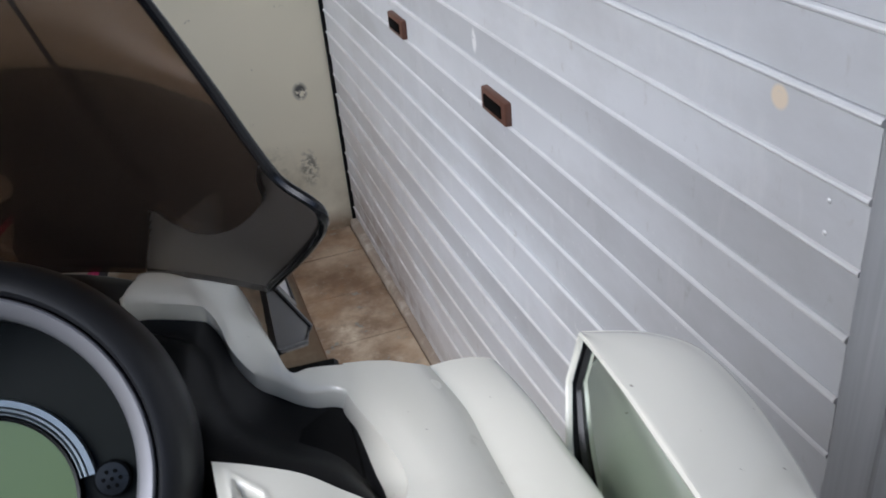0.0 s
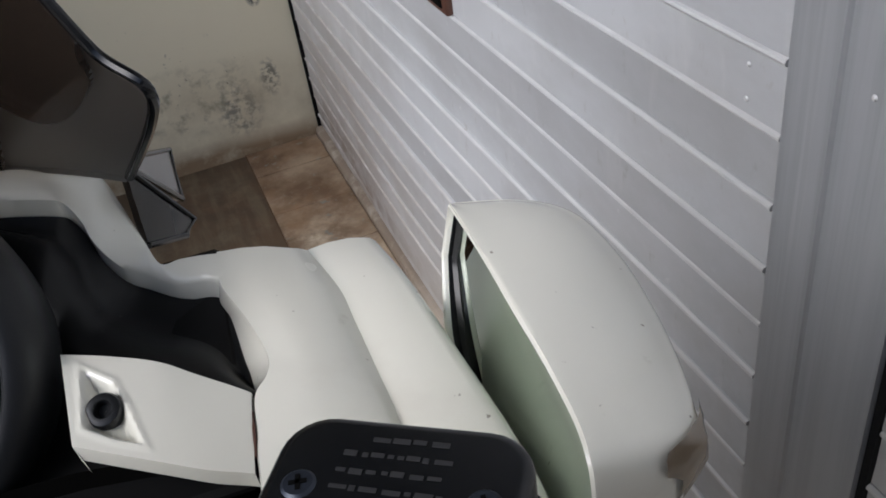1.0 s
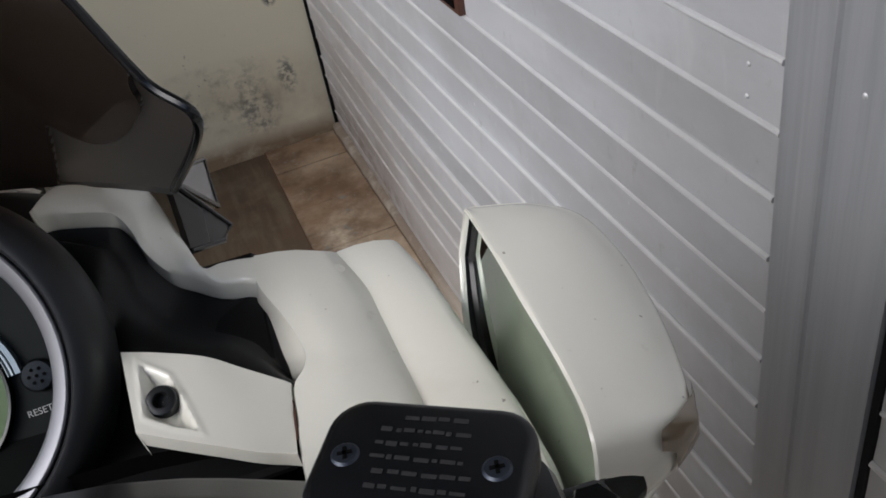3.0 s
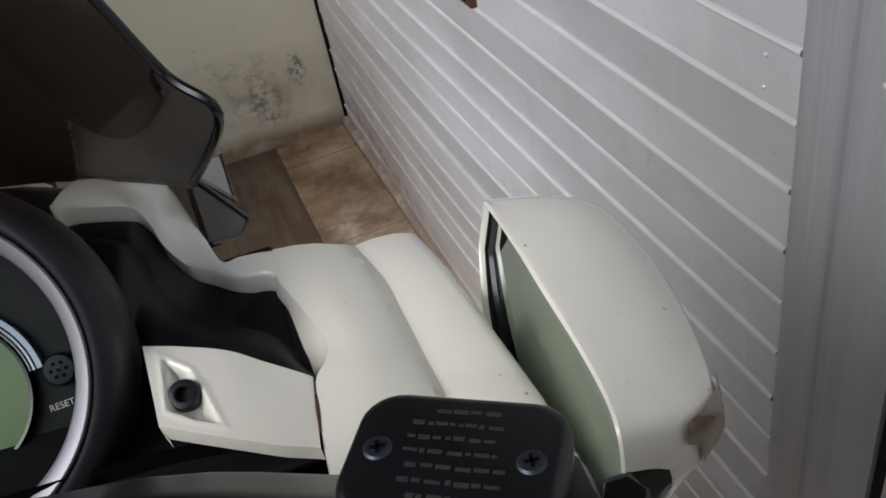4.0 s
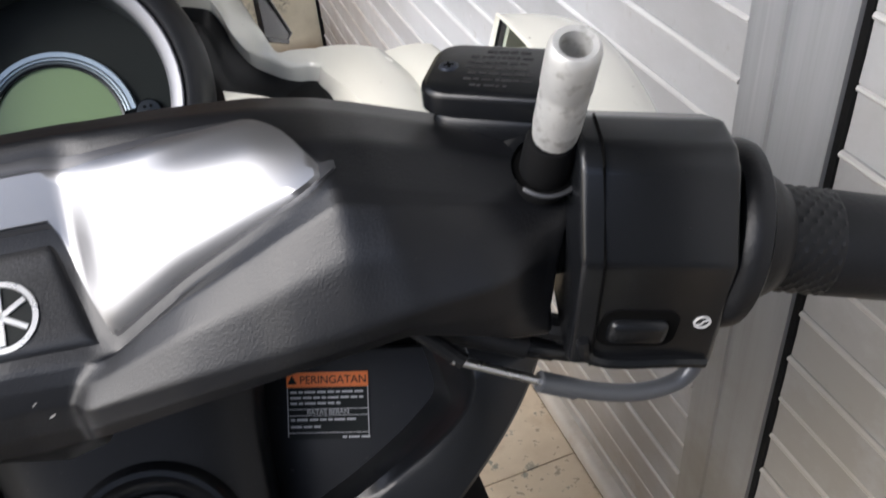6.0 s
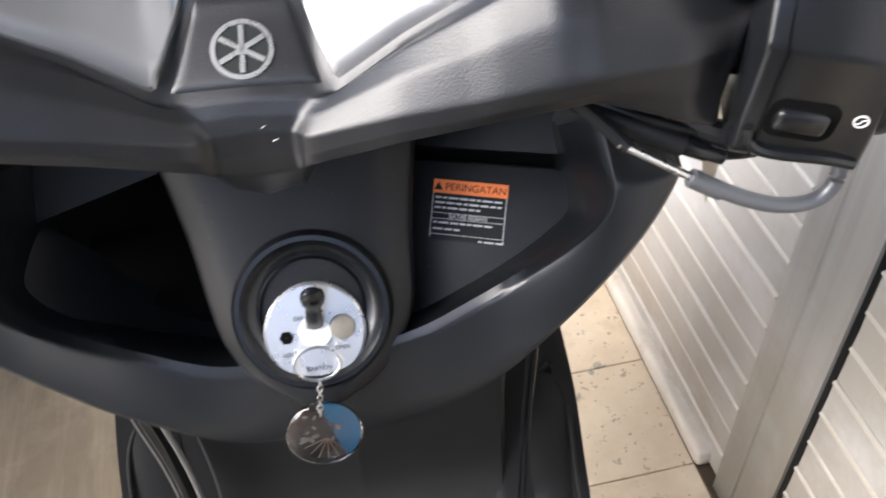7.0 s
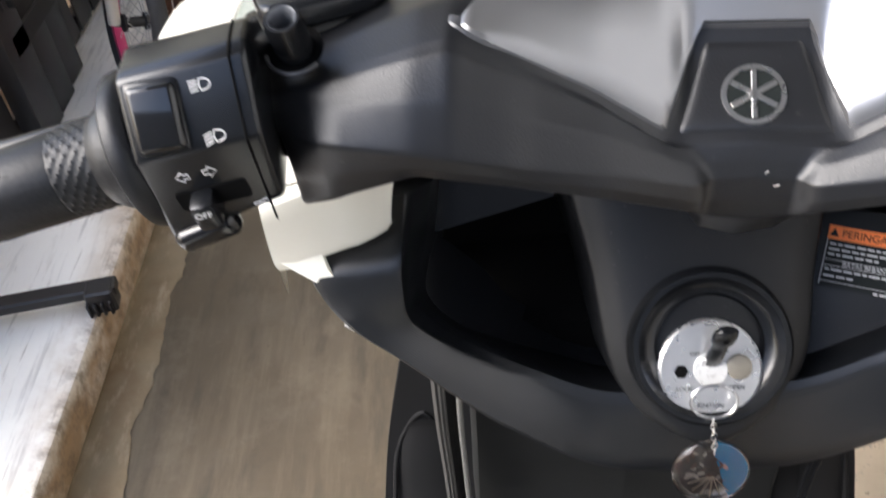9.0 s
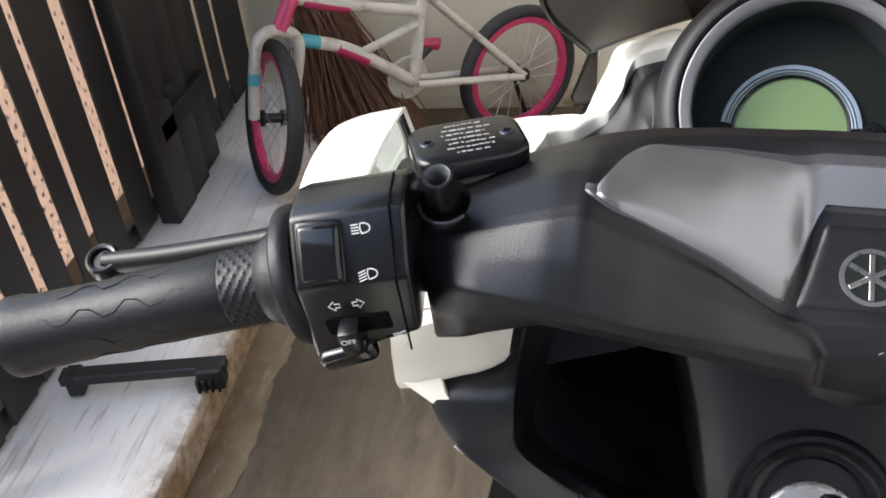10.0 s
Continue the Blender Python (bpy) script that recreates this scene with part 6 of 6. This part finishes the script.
part("blue_half", prism([(0.0183 * math.cos(a), 0.0183 * math.sin(a)) for a in [radians(-58 + 9 * k) for k in range(17)]] + [(0.0015, 0.009), (0.0045, 0.001), (0.0065, -0.008)], 0.0012, tf @ pose(0, 0, -0.0004)), M_blue, tag)
part("petals", prism([(0.0120 * math.cos(a) * (1 + 0.12 * math.sin(5 * a)) - 0.0050, 0.0140 * math.sin(a) * (1 + 0.12 * math.cos(7 * a))) for a in [2 * math.pi * k / 36 for k in range(36)]], 0.0012, tf @ pose(0, 0.001, -0.0008)), M_seed, tag, "dried brown petals")
random.seed(11)
M_fleck = mat("pale_flecks", (0.42, 0.36, 0.31), 0.6, var=0.4, scale=600)
for k in range(44):
    a, r = random.uniform(0, 2 * math.pi), 0.0115 * math.sqrt(random.random())
    q, n = random.uniform(0, math.pi), random.uniform(0.0009, 0.0022)
    part("petal", prism([(n * math.cos(b), 0.55 * n * math.sin(b)) for b in [2 * math.pi * j / 8 for j in range(8)]], 0.0003, tf @ pose(-0.004 + r * math.cos(a), 0.002 + 1.05 * r * math.sin(a), 0.0006 + 0.0004 * random.random(), random.uniform(-15, 15), random.uniform(-15, 15), math.degrees(q))), (M_seed, M_seed, M_fleck, M_rust)[k % 4], tag)
for k in range(6):
    a = radians(200 + 22 * k)
    part("stem", tube([tf @ Vector((0.001, -0.002, 0.0012)), tf @ Vector((0.001 + 0.013 * math.cos(a), -0.002 + 0.013 * math.sin(a), 0.0012))], 0.0003, 6), M_straw, tag)


# ---- child's bicycle ----
M_bike = mat("white_bike_paint", (0.60, 0.56, 0.48), 0.38, var=0.12, scale=20)
layer(M_bike, (0.25, 0.19, 0.12), 25, 0.52, 0.70, 0.7, 3.0)
M_pink = mat("pink_paint", (0.50, 0.035, 0.12), 0.35, var=0.15, scale=20)
M_teal = mat("teal_paint", (0.10, 0.42, 0.48), 0.35, var=0.1, scale=20)
M_tyre = mat("bike_tyre", (0.025, 0.024, 0.024), 0.7, var=0.2, scale=50, bump=0.4, bscale=250)
bike = thing("bicycle", pose(0, 0, 0), "small white and pink children's bicycle leaning by the wall", "bicycle")
rear, front, RW = Vector((-0.270, 1.990, 0.190)), Vector((-0.838, 1.558, 0.280)), 0.188


def wheel(c, ax):
    ax = Vector(ax).normalized()
    w = part("wheel", lathe([(RW - 0.034 + 0.024 * (1 - math.cos(a)) * 0.7, 0.020 * math.sin(a)) for a in [2 * math.pi * k / 16 for k in range(17)]], c, ax, 56), M_tyre, bike, "black bicycle tyre")
    part("rim", lathe([(RW - 0.030, -0.011), (RW - 0.047, -0.011), (RW - 0.050, 0.0), (RW - 0.047, 0.011), (RW - 0.030, 0.011)], c, ax, 48), M_pink, w, "pink wheel rim")
    part("hub", lathe([(0.0001, -0.045), (0.008, -0.045), (0.008, -0.03), (0.02, -0.028), (0.02, -0.022), (0.012, -0.02), (0.012, 0.02), (0.02, 0.022), (0.02, 0.028), (0.008, 0.03), (0.008, 0.045), (0.0001, 0.045)], c, ax, 20), M_gate, w)
    q = ax.to_track_quat('Z', 'Y').to_matrix()
    for k in range(20):
        a, b = 2 * math.pi * k / 20, 2 * math.pi * k / 20 + (0.35 if k % 2 else -0.35)
        part("spoke", tube([c + q @ Vector((0.018 * math.cos(b), 0.018 * math.sin(b), 0.022 * (1 if k % 4 < 2 else -1))), c + q @ Vector(((RW - 0.046) * math.cos(a), (RW - 0.046) * math.sin(a), 0))], 0.0011, 5), M_zinc, w)


bdir = (front - rear).normalized()
bside = bdir.cross(Vector((0, 0, 1))).normalized()
wheel(rear, bside)
fax = Vector((0.835, 0.55, -0.27)).normalized()
wheel(front, fax)
bb = Vector((-0.530, 1.800, 0.255))
seat_t = Vector((-0.485, 1.845, 0.50))
head = Vector((-0.765, 1.640, 0.545))
head_b = Vector((-0.785, 1.615, 0.455))
off = bside * 0.035
part("down_tube", tube([head_b, head_b + (bb - head_b) * 0.45 + Vector((0, 0, 0.03)), bb], 0.016, 12, 6), M_bike, bike)
part("down_tube_band", tube([head_b + (bb - head_b) * 0.38 + Vector((0, 0, 0.0265)), head_b + (bb - head_b) * 0.62 + Vector((0, 0, 0.02))], 0.0168, 12), M_pink, bike)
part("down_tube_band", tube([head_b + (bb - head_b) * 0.10 + Vector((0, 0, 0.010)), head_b + (bb - head_b) * 0.24 + Vector((0, 0, 0.021))], 0.0168, 12), M_teal, bike)
part("top_tube", tube([head, (head + seat_t) / 2 + Vector((0, 0, -0.04)), bb + (seat_t - bb) * 0.72], 0.014, 12, 6), M_bike, bike)
part("top_tube_band", tube([head + Vector((0.02, 0.015, -0.012)), (head + seat_t) / 2 + Vector((-0.03, -0.02, -0.034))], 0.0148, 12), M_pink, bike)
part("brace_tube", tube([head_b + (bb - head_b) * 0.55 + Vector((0, 0, 0.025)), bb + (seat_t - bb) * 0.62], 0.011, 10), M_bike, bike)
part("seat_tube", tube([bb, seat_t + Vector((0.02, 0.02, 0.12))], 0.015, 12), M_bike, bike)
for s in (1, -1):
    part("chain_stay", tube([bb + off * 0.6 * s, rear + off * s], 0.010, 10), M_bike, bike)
    part("seat_stay", tube([seat_t + Vector((0, 0, -0.03)) + off * 0.4 * s, rear + off * s], 0.009, 10), M_bike, bike)
fup = (Vector((0, 0, 1)) - fax * fax.z).normalized()
crown = front + fup * 0.214
for s in (1, -1):
    part("fork_leg", tube([crown + fup * 0.002, crown + fax * 0.020 * s, crown + fax * 0.040 * s - fup * 0.012, crown + fax * 0.052 * s - fup * 0.040, front + fup * 0.10 + fax * 0.052 * s, front + fax * 0.046 * s], 0.0140, 14, 6), M_bike, bike)
part("fork_band", tube([front + fup * 0.085 - fax * 0.0516, front + fup * 0.115 - fax * 0.0521], 0.0146, 12), M_teal, bike)
part("head_tube", tube([crown, head + Vector((0.012, 0.015, 0.03))], 0.019, 14), M_pink, bike)
part("chain_guard", lathe([(0.0001, 0.0), (0.055, 0.0), (0.060, 0.004), (0.055, 0.008), (0.0001, 0.008)], bb + bside * 0.03, bside, 32), M_bike, bike)
part("crank", tube([bb + bside * 0.055, bb + bside * 0.06 + Vector((0.07, 0.05, 0.05))], 0.008, 8), M_gate, bike)
part("pedal", box((0.075, 0.045, 0.02), bb + bside * 0.09 + Vector((0.075, 0.055, 0.05)), 0.004, 1), M_pink, bike)
part("kick_stand", tube([rear + off * 1.2, rear + off * 2.2 + Vector((0.06, 0.02, -0.17))], 0.007, 8), M_gate, bike)

# ---- broom ----
M_bristle = mat("brown_bristle", (0.16, 0.075, 0.04), 0.7, var=0.5, scale=40)
broom = thing("broom", pose(0, 0, 0), "long brown palm fibre broom leaning in the corner", "broom")
random.seed(4)
bmb = bmesh.new()
b0 = Vector((-0.83, 1.93, 0.56))
for k in range(420):
    a, b = random.gauss(0, 0.35), random.random()
    foot = Vector((-0.86 + 0.40 * b + random.gauss(0, 0.02), 1.80 + random.gauss(0, 0.05), 0.003 + 0.16 * (1 - b) * 0 + random.random() * 0.03))
    st = b0 + Vector((random.gauss(0, 0.022), random.gauss(0, 0.02), random.gauss(0, 0.01)))
    mid = (st + foot) / 2 + Vector((random.gauss(0, 0.012), random.gauss(0, 0.012), random.gauss(0, 0.01)))
    tube([st, mid, foot], 0.0018, 4, 0, True, bmb)
part("bristles", bmb, M_bristle, broom, "spread brown bristles", 0, "stuff")
part("binding", tube([b0 + Vector((0, 0, -0.04)), b0 + Vector((0, 0, 0.05))], 0.034, 16), M_bristle, broom)
part("broom_handle", tube([b0, Vector((-0.86, 2.08, 1.40))], 0.012, 10), M_straw, broom)

# ---- fittings on the ledge ----
arm = thing("gate_stop", pose(0, 0, 0.10), "black steel gate stop bar lying on the ledge", "gate stop")
d = Vector((-0.755, 0.845, 0)) - Vector((-1.05, 0.80, 0))
part("bar", box((0.31, 0.034, 0.022), (0, 0, 0), 0.003, 1, Matrix.Translation((-0.905, 0.825, 0.038)) @ pose(0, 0, 0, 0, 0, 9)), M_gate, arm)
part("stop_foot", box((0.05, 0.040, 0.05), (0, 0, 0), 0.004, 1, Matrix.Translation((-0.778, 0.835, 0.026)) @ pose(0, 0, 0, 0, 0, 9)), M_gate, arm)
part("stop_foot", box((0.03, 0.040, 0.05), (0, 0, 0), 0.004, 1, Matrix.Translation((-1.035, 0.806, 0.026)) @ pose(0, 0, 0, 0, 0, 9)), M_gate, arm)

for k in range(4):
    part("foot_rib", box((0.006, 0.014, 0.030), (0, 0, 0), 0.002, 1, Matrix.Translation((-0.798 + 0.0125 * k, 0.812 + 0.002 * k, 0.016)) @ pose(0, 0, 0, 0, 0, 9)), M_gate, arm)
